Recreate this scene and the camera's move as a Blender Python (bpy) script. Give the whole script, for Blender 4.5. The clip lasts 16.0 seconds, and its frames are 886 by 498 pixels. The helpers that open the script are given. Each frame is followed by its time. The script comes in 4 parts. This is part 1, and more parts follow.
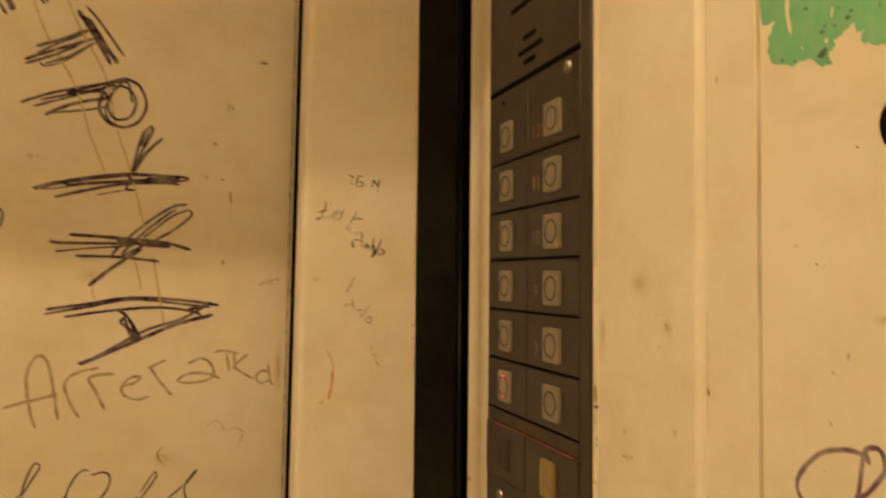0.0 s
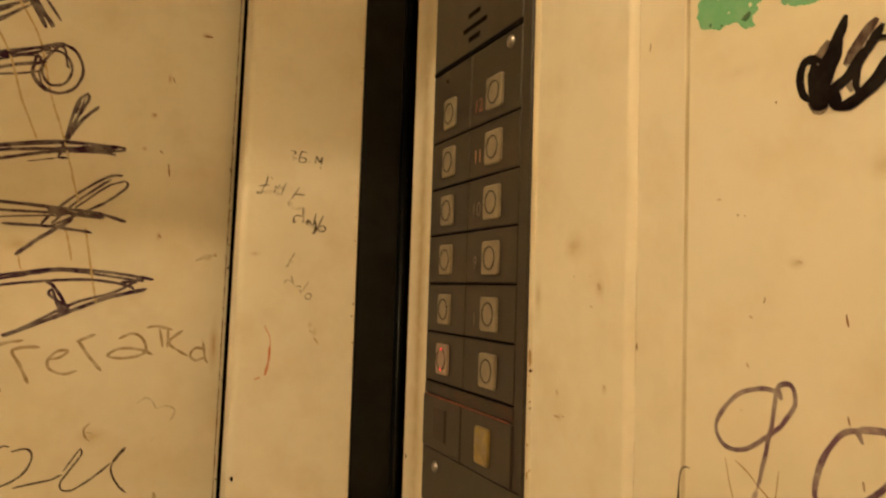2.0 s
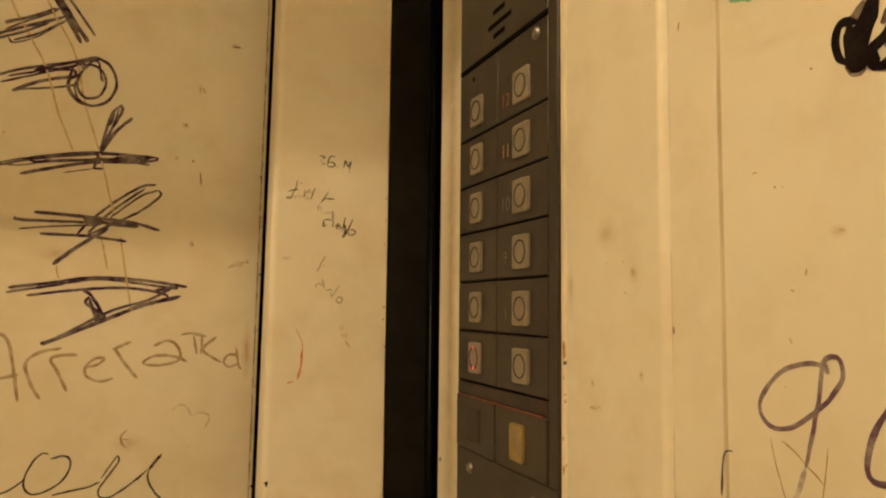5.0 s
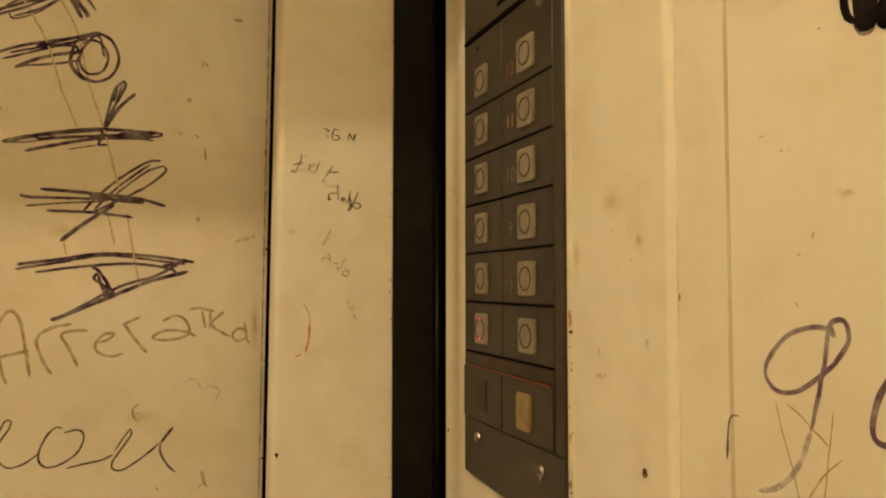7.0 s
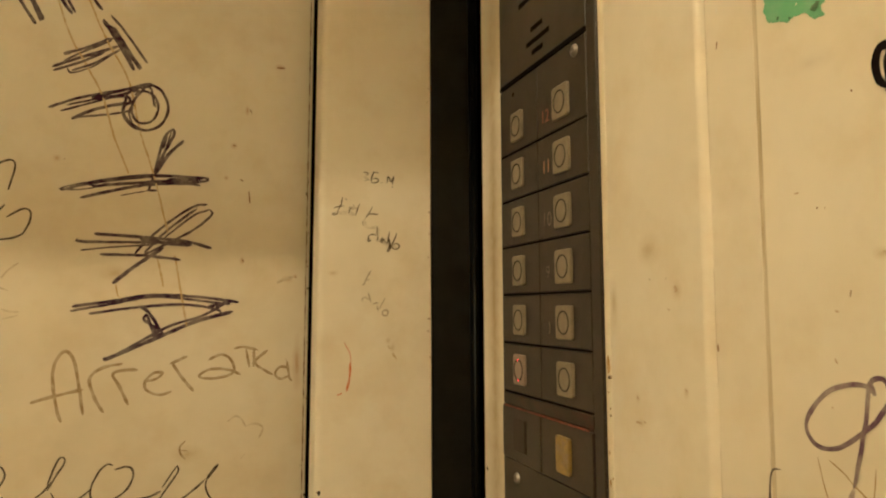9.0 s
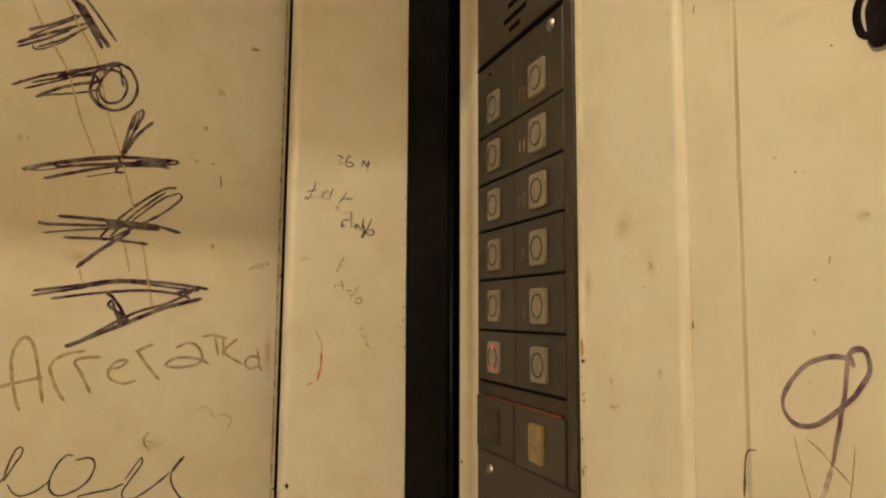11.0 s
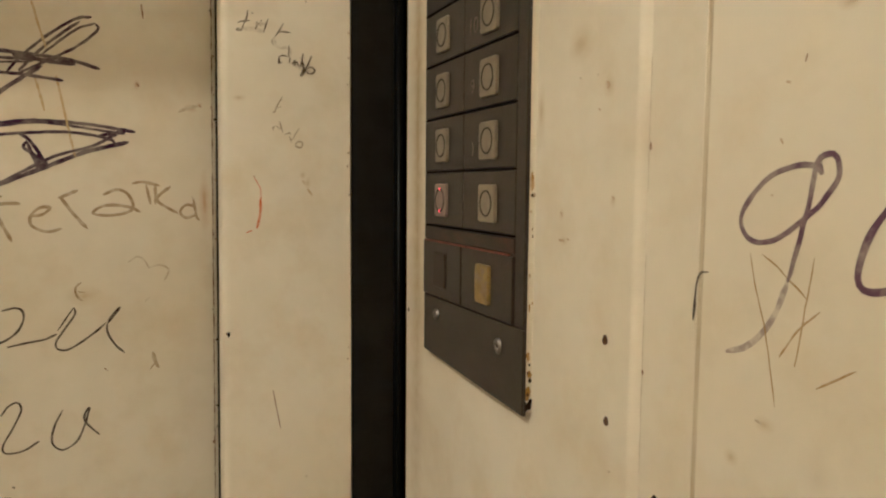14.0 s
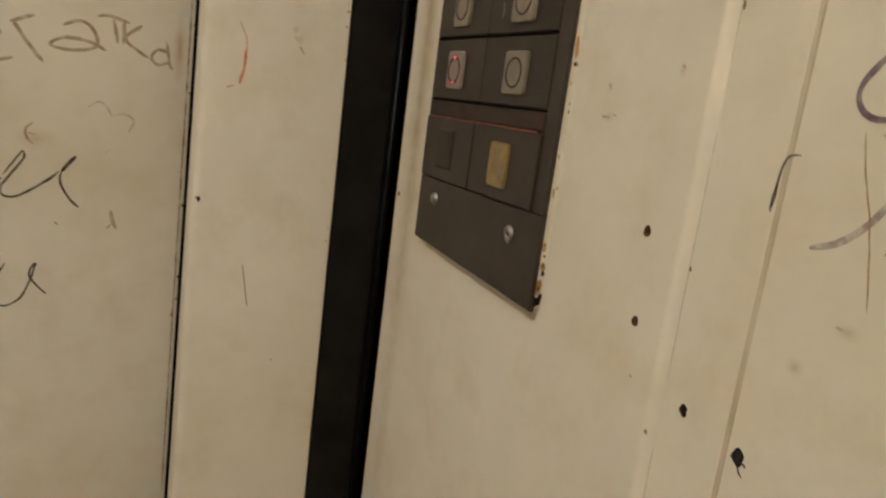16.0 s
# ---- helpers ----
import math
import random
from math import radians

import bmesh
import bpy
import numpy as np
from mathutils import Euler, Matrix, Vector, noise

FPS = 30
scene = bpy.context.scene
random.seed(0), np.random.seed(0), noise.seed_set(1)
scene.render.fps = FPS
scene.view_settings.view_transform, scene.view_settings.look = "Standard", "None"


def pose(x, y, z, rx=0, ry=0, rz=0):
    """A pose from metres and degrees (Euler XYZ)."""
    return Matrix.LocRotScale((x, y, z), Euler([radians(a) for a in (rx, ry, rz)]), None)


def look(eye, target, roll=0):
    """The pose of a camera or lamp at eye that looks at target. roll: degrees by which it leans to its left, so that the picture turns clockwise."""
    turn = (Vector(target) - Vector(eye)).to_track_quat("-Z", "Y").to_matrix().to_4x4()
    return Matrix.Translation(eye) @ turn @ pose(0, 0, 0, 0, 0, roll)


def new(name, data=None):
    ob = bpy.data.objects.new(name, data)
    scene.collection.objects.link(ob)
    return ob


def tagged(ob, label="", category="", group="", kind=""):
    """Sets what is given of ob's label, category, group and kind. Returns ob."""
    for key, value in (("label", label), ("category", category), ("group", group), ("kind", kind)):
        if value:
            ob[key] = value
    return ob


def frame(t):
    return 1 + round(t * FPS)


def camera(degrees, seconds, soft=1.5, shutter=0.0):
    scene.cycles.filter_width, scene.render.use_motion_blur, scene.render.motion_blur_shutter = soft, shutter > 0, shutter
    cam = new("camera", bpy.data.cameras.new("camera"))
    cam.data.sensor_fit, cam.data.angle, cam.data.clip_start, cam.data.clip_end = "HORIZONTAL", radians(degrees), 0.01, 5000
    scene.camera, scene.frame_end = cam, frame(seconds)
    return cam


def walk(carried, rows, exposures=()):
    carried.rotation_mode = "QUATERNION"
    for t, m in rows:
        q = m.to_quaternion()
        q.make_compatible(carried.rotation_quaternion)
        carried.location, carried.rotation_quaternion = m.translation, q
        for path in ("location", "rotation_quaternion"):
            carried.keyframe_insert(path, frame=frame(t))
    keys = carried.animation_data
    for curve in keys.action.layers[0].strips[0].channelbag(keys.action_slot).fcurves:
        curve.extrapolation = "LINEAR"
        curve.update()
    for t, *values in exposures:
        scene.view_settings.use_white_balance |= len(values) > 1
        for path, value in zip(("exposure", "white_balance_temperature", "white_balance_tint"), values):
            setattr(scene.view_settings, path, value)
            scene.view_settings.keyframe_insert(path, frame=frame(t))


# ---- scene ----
cam = camera(64.0, 16.0, soft=2.1, shutter=0.5)
PATH = [
    (0, (-0.007, 0.006, 1.455), (0.662, 1.889, 1.54), 0.6),
    (0.2, (-0.008, 0.008, 1.451), (0.726, 1.867, 1.515), 0.1),
    (0.5, (-0.013, 0.008, 1.446), (0.793, 1.838, 1.491), 0.2),
    (1, (-0.008, 0.007, 1.438), (0.89, 1.794, 1.473), -0.0),
    (1.5, (-0.005, 0.007, 1.434), (0.87, 1.805, 1.486), 2.1),
    (2, (-0.006, 0.003, 1.434), (0.809, 1.826, 1.55), 1.8),
    (2.5, (-0.009, 0.003, 1.433), (0.763, 1.839, 1.616), 2.0),
    (3, (-0.008, 0.002, 1.431), (0.753, 1.84, 1.633), 1.7),
    (3.5, (-0.005, 0.002, 1.429), (0.737, 1.847, 1.635), 1.0),
    (4, (-0.004, 0.005, 1.425), (0.734, 1.853, 1.625), 0.8),
    (6.5, (-0.005, 0.006, 1.421), (0.716, 1.869, 1.528), 0.2),
    (7, (-0.003, 0.006, 1.42), (0.713, 1.87, 1.518), -0.0),
    (7.5, (-0.003, 0.006, 1.419), (0.712, 1.872, 1.514), -0.2),
    (8, (0.0, 0.006, 1.418), (0.714, 1.872, 1.507), -0.3),
    (8.3, (-0.004, 0.006, 1.425), (0.692, 1.878, 1.523), -0.2),
    (8.5, (-0.008, 0.001, 1.427), (0.649, 1.886, 1.544), -0.5),
    (8.7, (-0.009, -0.002, 1.431), (0.615, 1.892, 1.589), -0.3),
    (11, (0.006, 0.009, 1.419), (0.654, 1.892, 1.599), 0.2),
    (11.5, (0.005, 0.009, 1.418), (0.667, 1.891, 1.564), -0.0),
    (12, (0.008, 0.012, 1.402), (0.678, 1.891, 1.539), -0.4),
    (12.2, (0.015, 0.023, 1.412), (0.703, 1.898, 1.510), -0.1),
    (12.5, (0.015, 0.025, 1.403), (0.744, 1.887, 1.413), 0.1),
    (12.8, (0.013, 0.026, 1.405), (0.754, 1.883, 1.341), 0.2),
    (13, (0.014, 0.026, 1.405), (0.766, 1.878, 1.317), 0.1),
    (13.5, (0.016, 0.027, 1.402), (0.774, 1.873, 1.266), 0.6),
    (14, (0.019, 0.028, 1.401), (0.784, 1.868, 1.229), 0.5),
    (14.5, (0.025, 0.036, 1.396), (0.814, 1.864, 1.204), -0.6),
    (14.8, (0.021, 0.049, 1.384), (0.833, 1.862, 1.153), 1.9),
    (15, (0.011, 0.054, 1.385), (0.843, 1.851, 1.103), 3.9),
    (15.2, (0.005, 0.057, 1.385), (0.841, 1.846, 1.067), 6.6),
    (15.5, (0.0, 0.058, 1.382), (0.857, 1.831, 1.032), 8.3),
    (16, (0.013, 0.066, 1.378), (0.889, 1.819, 0.982), 7.4),
]
EXPOSURES = [(0, -0.06, 6350, 6), (1.5, 0.0, 6280, 4), (3.5, 0.0, 6150, 2), (7, 0.0, 5700, -2), (8.7, 0.0, 5450, -3), (11, 0.0, 5000, -1), (12.5, 0.0, 4750, 1), (14.5, 0.0, 4300, 3), (15, -0.04, 4250, 4), (16, -0.12, 4150, 3)]
walk(cam, [(t, look(eye, target, roll)) for t, eye, target, roll in PATH], EXPOSURES)

from mathutils.geometry import delaunay_2d_cdt

# ---- light: an unseen warm bulb above the ceiling's opening, and an added weak fill ----
world = bpy.data.worlds.new("world")
scene.world = world
world.use_nodes = True
world.node_tree.nodes["Background"].inputs[0].default_value = (0.01, 0.008, 0.006, 1)
world.node_tree.nodes["Background"].inputs[1].default_value = 0.1


def bulb(name, place, watts, radius, colour=(1.0, 0.714, 0.392)):
    lamp = bpy.data.lights.new(name, "POINT")
    lamp.energy, lamp.shadow_soft_size, lamp.color = watts, radius, colour
    ob = new(name, lamp)
    ob.location = place
    return ob


bulb("unseen_light", (-0.69, -0.25, 2.276), 28.3, 0.003)
# weak fill added for the door's shaded upper part
bulb("unseen_light", (-0.60, -0.14, 2.125), 0.03, 0.035)


# ---- materials ----
def material(name):
    m = bpy.data.materials.new(name)
    m.use_nodes = True
    return m, m.node_tree, m.node_tree.nodes["Principled BSDF"]


def node(tree, kind, **inputs):
    n = tree.nodes.new(kind)
    for key, value in inputs.items():
        n.inputs[key].default_value = value
    return n


def noise_of(tree, scale, detail=4.0, rough=0.55, stretch=(1, 1, 1)):
    co = tree.nodes.new("ShaderNodeNewGeometry")
    mp = tree.nodes.new("ShaderNodeMapping")
    mp.inputs["Scale"].default_value = stretch
    tree.links.new(co.outputs["Position"], mp.inputs[0])
    n = node(tree, "ShaderNodeTexNoise", Scale=scale, Detail=detail, Roughness=rough)
    tree.links.new(mp.outputs[0], n.inputs["Vector"])
    return n


def ramp(tree, source, stops):
    r = tree.nodes.new("ShaderNodeValToRGB")
    while len(r.color_ramp.elements) < len(stops):
        r.color_ramp.elements.new(0.5)
    for e, (at, c) in zip(r.color_ramp.elements, stops):
        e.position = at
        e.color = (*c, 1) if len(c) == 3 else c
    tree.links.new(source, r.inputs[0])
    return r


def blend(tree, factor, a, b):
    m = tree.nodes.new("ShaderNodeMix")
    m.data_type = "RGBA"
    tree.links.new(factor, m.inputs[0])
    for socket, value in ((m.inputs[6], a), (m.inputs[7], b)):
        if isinstance(value, tuple):
            socket.default_value = (*value, 1)
        else:
            tree.links.new(value, socket)
    return m.outputs[2]


def bump(tree, bsdf, height, strength, distance=0.001):
    b = node(tree, "ShaderNodeBump", Strength=strength, Distance=distance)
    tree.links.new(height, b.inputs["Height"])
    tree.links.new(b.outputs[0], bsdf.inputs["Normal"])


def coat(t, b, base, dirty, stain, rough):
    """Old glossy oil paint on sheet steel: cloudy yellowing, small rusty specks, brush-fine relief."""
    cloud = noise_of(t, 7.0, 5.0, 0.6)
    c1 = ramp(t, cloud.outputs[0], [(0.32, dirty), (0.62, base)])
    blot = noise_of(t, 31.0, 5.0, 0.62)
    f = ramp(t, blot.outputs[0], [(0.48, (0, 0, 0)), (1.0, (0.55, 0.55, 0.55))])
    c2 = blend(t, f.outputs[0], c1.outputs[0], stain)
    smear = ramp(t, cloud.outputs[0], [(0.25, (rough + 0.12,) * 3), (0.75, (rough - 0.04,) * 3)])
    t.links.new(smear.outputs[0], b.inputs["Roughness"])
    grain = noise_of(t, 320.0, 4.0, 0.6)
    bump(t, b, grain.outputs[0], 0.12, 0.0006)
    return c2


def painted(name, look_of):
    m, t, b = material(name)
    t.links.new(coat(t, b, *look_of), b.inputs["Base Color"])
    return m


CREAM = ((0.76, 0.70, 0.59), (0.68, 0.605, 0.47), (0.52, 0.39, 0.20), 0.32)
WORN_CREAM = ((0.69, 0.63, 0.52), (0.61, 0.535, 0.40), (0.50, 0.37, 0.19), 0.40)
PAINT = painted("cream_paint", CREAM)
DOOR_PAINT = painted("door_paint", WORN_CREAM)
# unseen walls: colour lowered so that bounced light stays dim and warm
UNSEEN_TONE = painted("unseen_wall_tone", ((0.56, 0.46, 0.32), (0.49, 0.39, 0.25), (0.40, 0.29, 0.15), 0.42))


def plain(name, colour, rough, metal=0.0, vary=0.25, scale=60.0, relief=0.1, gloss=0.5):
    m, t, b = material(name)
    n = noise_of(t, scale, 5.0, 0.6)
    dark = tuple(c * (1 - vary) for c in colour)
    light = tuple(min(1, c * (1 + vary)) for c in colour)
    r = ramp(t, n.outputs[0], [(0.3, dark), (0.7, light)])
    t.links.new(r.outputs[0], b.inputs["Base Color"])
    b.inputs["Roughness"].default_value = rough
    b.inputs["Metallic"].default_value = metal
    fine = noise_of(t, scale * 8, 3.0, 0.6)
    bump(t, b, fine.outputs[0], relief, 0.0005)
    b.inputs["Specular IOR Level"].default_value = gloss
    return m


BLACK = plain("black_rubber", (0.0130, 0.0118, 0.0090), 0.55, 0, 0.3, 40, gloss=0.05)
BEAD = plain("glossy_black_rubber", (0.0040, 0.0037, 0.0030), 0.28, 0, 0.3, 40, 0.02, gloss=0.05)
SHAFT_DARK = plain("shaft_shade_black", (0.004, 0.003, 0.002), 0.9, gloss=0.05)
PLASTIC = plain("brown_black_plastic", (0.0278, 0.0190, 0.0143), 0.40, 0, 0.25, 90, 0.2, gloss=0.42)
tree = PLASTIC.node_tree
wear = noise_of(tree, 24.0, 5.0, 0.65)
wear_mask = ramp(tree, wear.outputs[0], [(0.50, (0, 0, 0)), (0.78, (0.7, 0.7, 0.7))])
shell = tree.nodes["Principled BSDF"]
tree.links.new(blend(tree, wear_mask.outputs[0], shell.inputs["Base Color"].links[0].from_socket, (0.046, 0.027, 0.019)), shell.inputs["Base Color"])
GROOVE = plain("groove_black", (0.003, 0.0025, 0.002), 0.8, gloss=0.05)
KEY = plain("ivory_key", (0.205, 0.168, 0.112), 0.4, 0, 0.18, 150)
YELLOW_KEY = plain("yellow_key", (0.24, 0.165, 0.040), 0.42, 0, 0.4, 130)
tree = YELLOW_KEY.node_tree
rub = noise_of(tree, 210.0, 4.0, 0.6)
rub_mask = ramp(tree, rub.outputs[0], [(0.45, (0, 0, 0)), (0.62, (0.9, 0.9, 0.9))])
shell = tree.nodes["Principled BSDF"]
tree.links.new(blend(tree, rub_mask.outputs[0], shell.inputs["Base Color"].links[0].from_socket, (0.21, 0.155, 0.10)), shell.inputs["Base Color"])
STEP = plain("red_rubbed_plastic", (0.034, 0.024, 0.017), 0.45, 0, 0.3, 90, 0.2, gloss=0.28)
tree = STEP.node_tree
rub = noise_of(tree, 55.0, 5.0, 0.65, (1, 1, 2.5))
rub_mask = ramp(tree, rub.outputs[0], [(0.50, (0, 0, 0)), (0.72, (0.9, 0.9, 0.9))])
shell = tree.nodes["Principled BSDF"]
tree.links.new(blend(tree, rub_mask.outputs[0], shell.inputs["Base Color"].links[0].from_socket, (0.072, 0.020, 0.013)), shell.inputs["Base Color"])
DARK_KEY = plain("dark_key", (0.030, 0.017, 0.013), 0.5)
RING = plain("ring_brown", (0.024, 0.017, 0.011), 0.6)
STEEL = plain("screw_steel", (0.32, 0.29, 0.27), 0.38, 0.9, 0.3, 300)
RUST = plain("rust", (0.10, 0.045, 0.015), 0.85, 0, 0.6, 300)
HOLE = plain("hole_dark", (0.016, 0.009, 0.006), 0.9, gloss=0.1)
FLOOR = plain("lino_floor", (0.10, 0.085, 0.07), 0.6, 0, 0.4, 12)
CEILING = plain("white_ceiling", (0.70, 0.66, 0.58), 0.6, 0, 0.06, 5)
RED_WORN = plain("worn_red_edge", (0.18, 0.04, 0.022), 0.5, 0, 0.7, 350)
DIGIT_RED = plain("faded_red_digit", (0.21, 0.075, 0.05), 0.5, 0, 0.3, 500)
DIGIT_ORANGE = plain("faded_orange_digit", (0.36, 0.19, 0.11), 0.5, 0, 0.35, 500)
DIGIT_PALE = plain("pale_digit", (0.13, 0.10, 0.08), 0.5, 0, 0.5, 600)


def glowing(name, colour, glow, power):
    m, t, b = material(name)
    b.inputs["Base Color"].default_value = (*colour, 1)
    b.inputs["Emission Color"].default_value = (*glow, 1)
    b.inputs["Emission Strength"].default_value = power
    b.inputs["Roughness"].default_value = 0.4
    return m


LED = glowing("red_led", (0.6, 0.05, 0.06), (1.0, 0.03, 0.06), 3.0)
LIT_KEY = glowing("lit_pink_key", (0.235, 0.185, 0.135), (1.0, 0.16, 0.16), 0.010)


def ink(name, colour, cover, patchy=0.3, rough=0.45, scale=260.0):
    """Ink soaked into the paint, which shows through where the pen ran thin; one mix for each of the two paints."""
    mixes = []
    for suffix, look_of in (("on_wall", CREAM), ("on_door", WORN_CREAM)):
        m, t, b = material(name + "_" + suffix)
        under = coat(t, b, *look_of)
        n = noise_of(t, scale, 4.0, 0.65)
        lo, hi = max(0.0, cover - patchy), min(1.0, cover + patchy * 0.6)
        f = ramp(t, n.outputs[0], [(0.36, (lo,) * 3), (0.60, (hi,) * 3)])
        t.links.new(blend(t, f.outputs[0], under, colour), b.inputs["Base Color"])
        b.inputs["Specular IOR Level"].default_value = max(0.04, 0.5 - 0.5 * cover)
        mixes.append(m)
    return tuple(mixes)


def mix_for(mat, owner):
    """The mix of an ink that suits the surface it lies on."""
    return mat[owner.name.startswith("door_1")] if isinstance(mat, tuple) else mat


INK_INK = ink("blue_black_marker", (0.036, 0.013, 0.038), 0.93, 0.22, scale=110.0)
INK_SCRATCH = ink("brown_scratch", (0.31, 0.18, 0.035), 0.78, 0.25)
INK_GOLD = ink("golden_scratch", (0.40, 0.25, 0.06), 0.62, 0.3)
INK_PENCIL = ink("brown_grey_pencil", (0.23, 0.14, 0.045), 0.70, 0.25, scale=170.0)
INK_PEN = ink("black_pen", (0.034, 0.018, 0.016), 0.95, 0.18)
INK_BLUEPEN = ink("blue_grey_pen", (0.15, 0.13, 0.19), 0.7, 0.3)
INK_SMUDGE = ink("smudge", (0.26, 0.19, 0.12), 0.24, 0.18, scale=330)
INK_FAINT = ink("faint_smear", (0.26, 0.17, 0.07), 0.36, 0.22)
INK_STAIN = ink("brown_stain", (0.36, 0.19, 0.06), 0.55, 0.2, scale=420)
INK_GRIME = ink("brown_grime", (0.11, 0.026, 0.008), 0.62, 0.45, scale=130)
INK_NICK = ink("chipped_nick", (0.19, 0.080, 0.020), 0.85, 0.2)
INK_SMALLPEN = ink("small_pen", (0.05, 0.035, 0.02), 0.97, 0.15)
INK_FAINTPEN = ink("faded_pen", (0.065, 0.040, 0.022), 0.86, 0.26)
INK_PALEPEN = ink("pale_pen", (0.17, 0.105, 0.045), 0.60, 0.25)
INK_RED = ink("orange_crayon", (0.55, 0.13, 0.02), 0.85, 0.35)
INK_VIOLET = ink("violet_marker", (0.080, 0.027, 0.070), 0.80, 0.24, scale=110.0)
INK_VIOLETFADE = ink("fading_violet_marker", (0.16, 0.085, 0.105), 0.50, 0.28)
INK_BLACK = ink("black_marker", (0.008, 0.006, 0.008), 1.0, 0.04)
INK_SCRAWL = ink("black_marker_scrawl", (0.0045, 0.0025, 0.0040), 1.0, 0.02, scale=90)
INK_FADEMARK = ink("streaky_marker", (0.060, 0.032, 0.030), 0.84, 0.26, scale=70)
INK_BURN = ink("burnt_brown", (0.028, 0.010, 0.004), 0.96, 0.12)
INK_HALO = ink("scorch_halo", (0.30, 0.16, 0.06), 0.45, 0.3, scale=120)
DARK_GREEN = ink("scuffed_green", (0.03, 0.105, 0.045), 0.93, 0.06, scale=300)
GREEN = ink("green_paint", (0.168, 0.41, 0.225), 0.98, 0.08, scale=150)


def soft_patch(name, colour, strength):
    """An old stain or darker tone that fades out from its middle into the paint; one mix for each of the two paints."""
    mixes = []
    for suffix, look_of in (("on_wall", CREAM), ("on_door", WORN_CREAM)):
        m, t, b = material(name + "_" + suffix)
        under = coat(t, b, *look_of)
        co = t.nodes.new("ShaderNodeTexCoord")
        far = t.nodes.new("ShaderNodeVectorMath")
        far.operation = "LENGTH"
        t.links.new(co.outputs["Object"], far.inputs[0])
        cloud = noise_of(t, 130.0, 4.0, 0.6)
        rim = t.nodes.new("ShaderNodeMath")
        rim.operation = "MULTIPLY_ADD"
        t.links.new(cloud.outputs[0], rim.inputs[0])
        rim.inputs[1].default_value = 0.5
        t.links.new(far.outputs["Value"], rim.inputs[2])
        f = ramp(t, rim.outputs[0], [(0.28, (strength,) * 3), (0.62, (strength * 0.35,) * 3), (1.0, (0, 0, 0))])
        t.links.new(blend(t, f.outputs[0], under, colour), b.inputs["Base Color"])
        mixes.append(m)
    return tuple(mixes)


STAIN_OLIVE = soft_patch("olive_stain", (0.40, 0.27, 0.085), 0.50)
STAIN_RUSTY = soft_patch("rusty_stain", (0.38, 0.19, 0.055), 0.70)
STRIP_TONE = soft_patch("strip_tone", (0.40, 0.28, 0.11), 0.85)
STAIN_SOOT = soft_patch("grey_rub", (0.45, 0.36, 0.26), 0.25)


def joint_dirt():
    """Paint-clogged joint between two sheets: brownish grey, patchy with grime."""
    m, t, b = material("clogged_joint")
    n = noise_of(t, 90.0, 5.0, 0.65, (1, 1, 0.25))
    r = ramp(t, n.outputs[0], [(0.34, (0.43, 0.34, 0.20)), (0.62, (0.58, 0.50, 0.36))])
    t.links.new(r.outputs[0], b.inputs["Base Color"])
    b.inputs["Roughness"].default_value = 0.5
    return m


JOINT = joint_dirt()


# ---- mesh helpers ----
def part(name, bm, mat, parent=None, label="", smooth=False):
    me = bpy.data.meshes.new(name)
    bmesh.ops.recalc_face_normals(bm, faces=bm.faces)
    bm.to_mesh(me)
    bm.free()
    me.materials.append(mat)
    if smooth:
        for p in me.polygons:
            p.use_smooth = True
    ob = new(name, me)
    if parent is not None:
        ob.parent = parent
    if label:
        ob["label"] = label
    return ob


def box(x0, x1, y0, y1, z0, z1, edge=0.0, segments=2):
    bm = bmesh.new()
    bmesh.ops.create_cube(bm, size=1, matrix=Matrix.Translation(((x0 + x1) / 2, (y0 + y1) / 2, (z0 + z1) / 2))
                          @ Matrix.Diagonal((x1 - x0, y1 - y0, z1 - z0, 1)))
    if edge:
        bmesh.ops.bevel(bm, geom=bm.edges[:], offset=edge, segments=segments, affect="EDGES", profile=0.5)
    return bm


def prism(outline, z0, z1):
    """An outline in the plan, drawn up from z0 to z1."""
    bm = bmesh.new()
    low = [bm.verts.new((x, y, z0)) for x, y in outline]
    high = [bm.verts.new((x, y, z1)) for x, y in outline]
    n = len(outline)
    for i in range(n):
        bm.faces.new((low[i], low[(i + 1) % n], high[(i + 1) % n], high[i]))
    bm.faces.new(low[::-1])
    bm.faces.new(high)
    return bm


def slab(outline, x0, x1, edge=0.0):
    """An outline of (y, z) corners, drawn out from x0 to x1."""
    bm = bmesh.new()
    front = [bm.verts.new((x0, y, z)) for y, z in outline]
    back = [bm.verts.new((x1, y, z)) for y, z in outline]
    n = len(outline)
    for i in range(n):
        bm.faces.new((front[i], front[(i + 1) % n], back[(i + 1) % n], back[i]))
    bm.faces.new(front[::-1])
    bm.faces.new(back)
    if edge:
        bmesh.ops.bevel(bm, geom=bm.edges[:], offset=edge, segments=1, affect="EDGES", profile=0.5)
    return bm


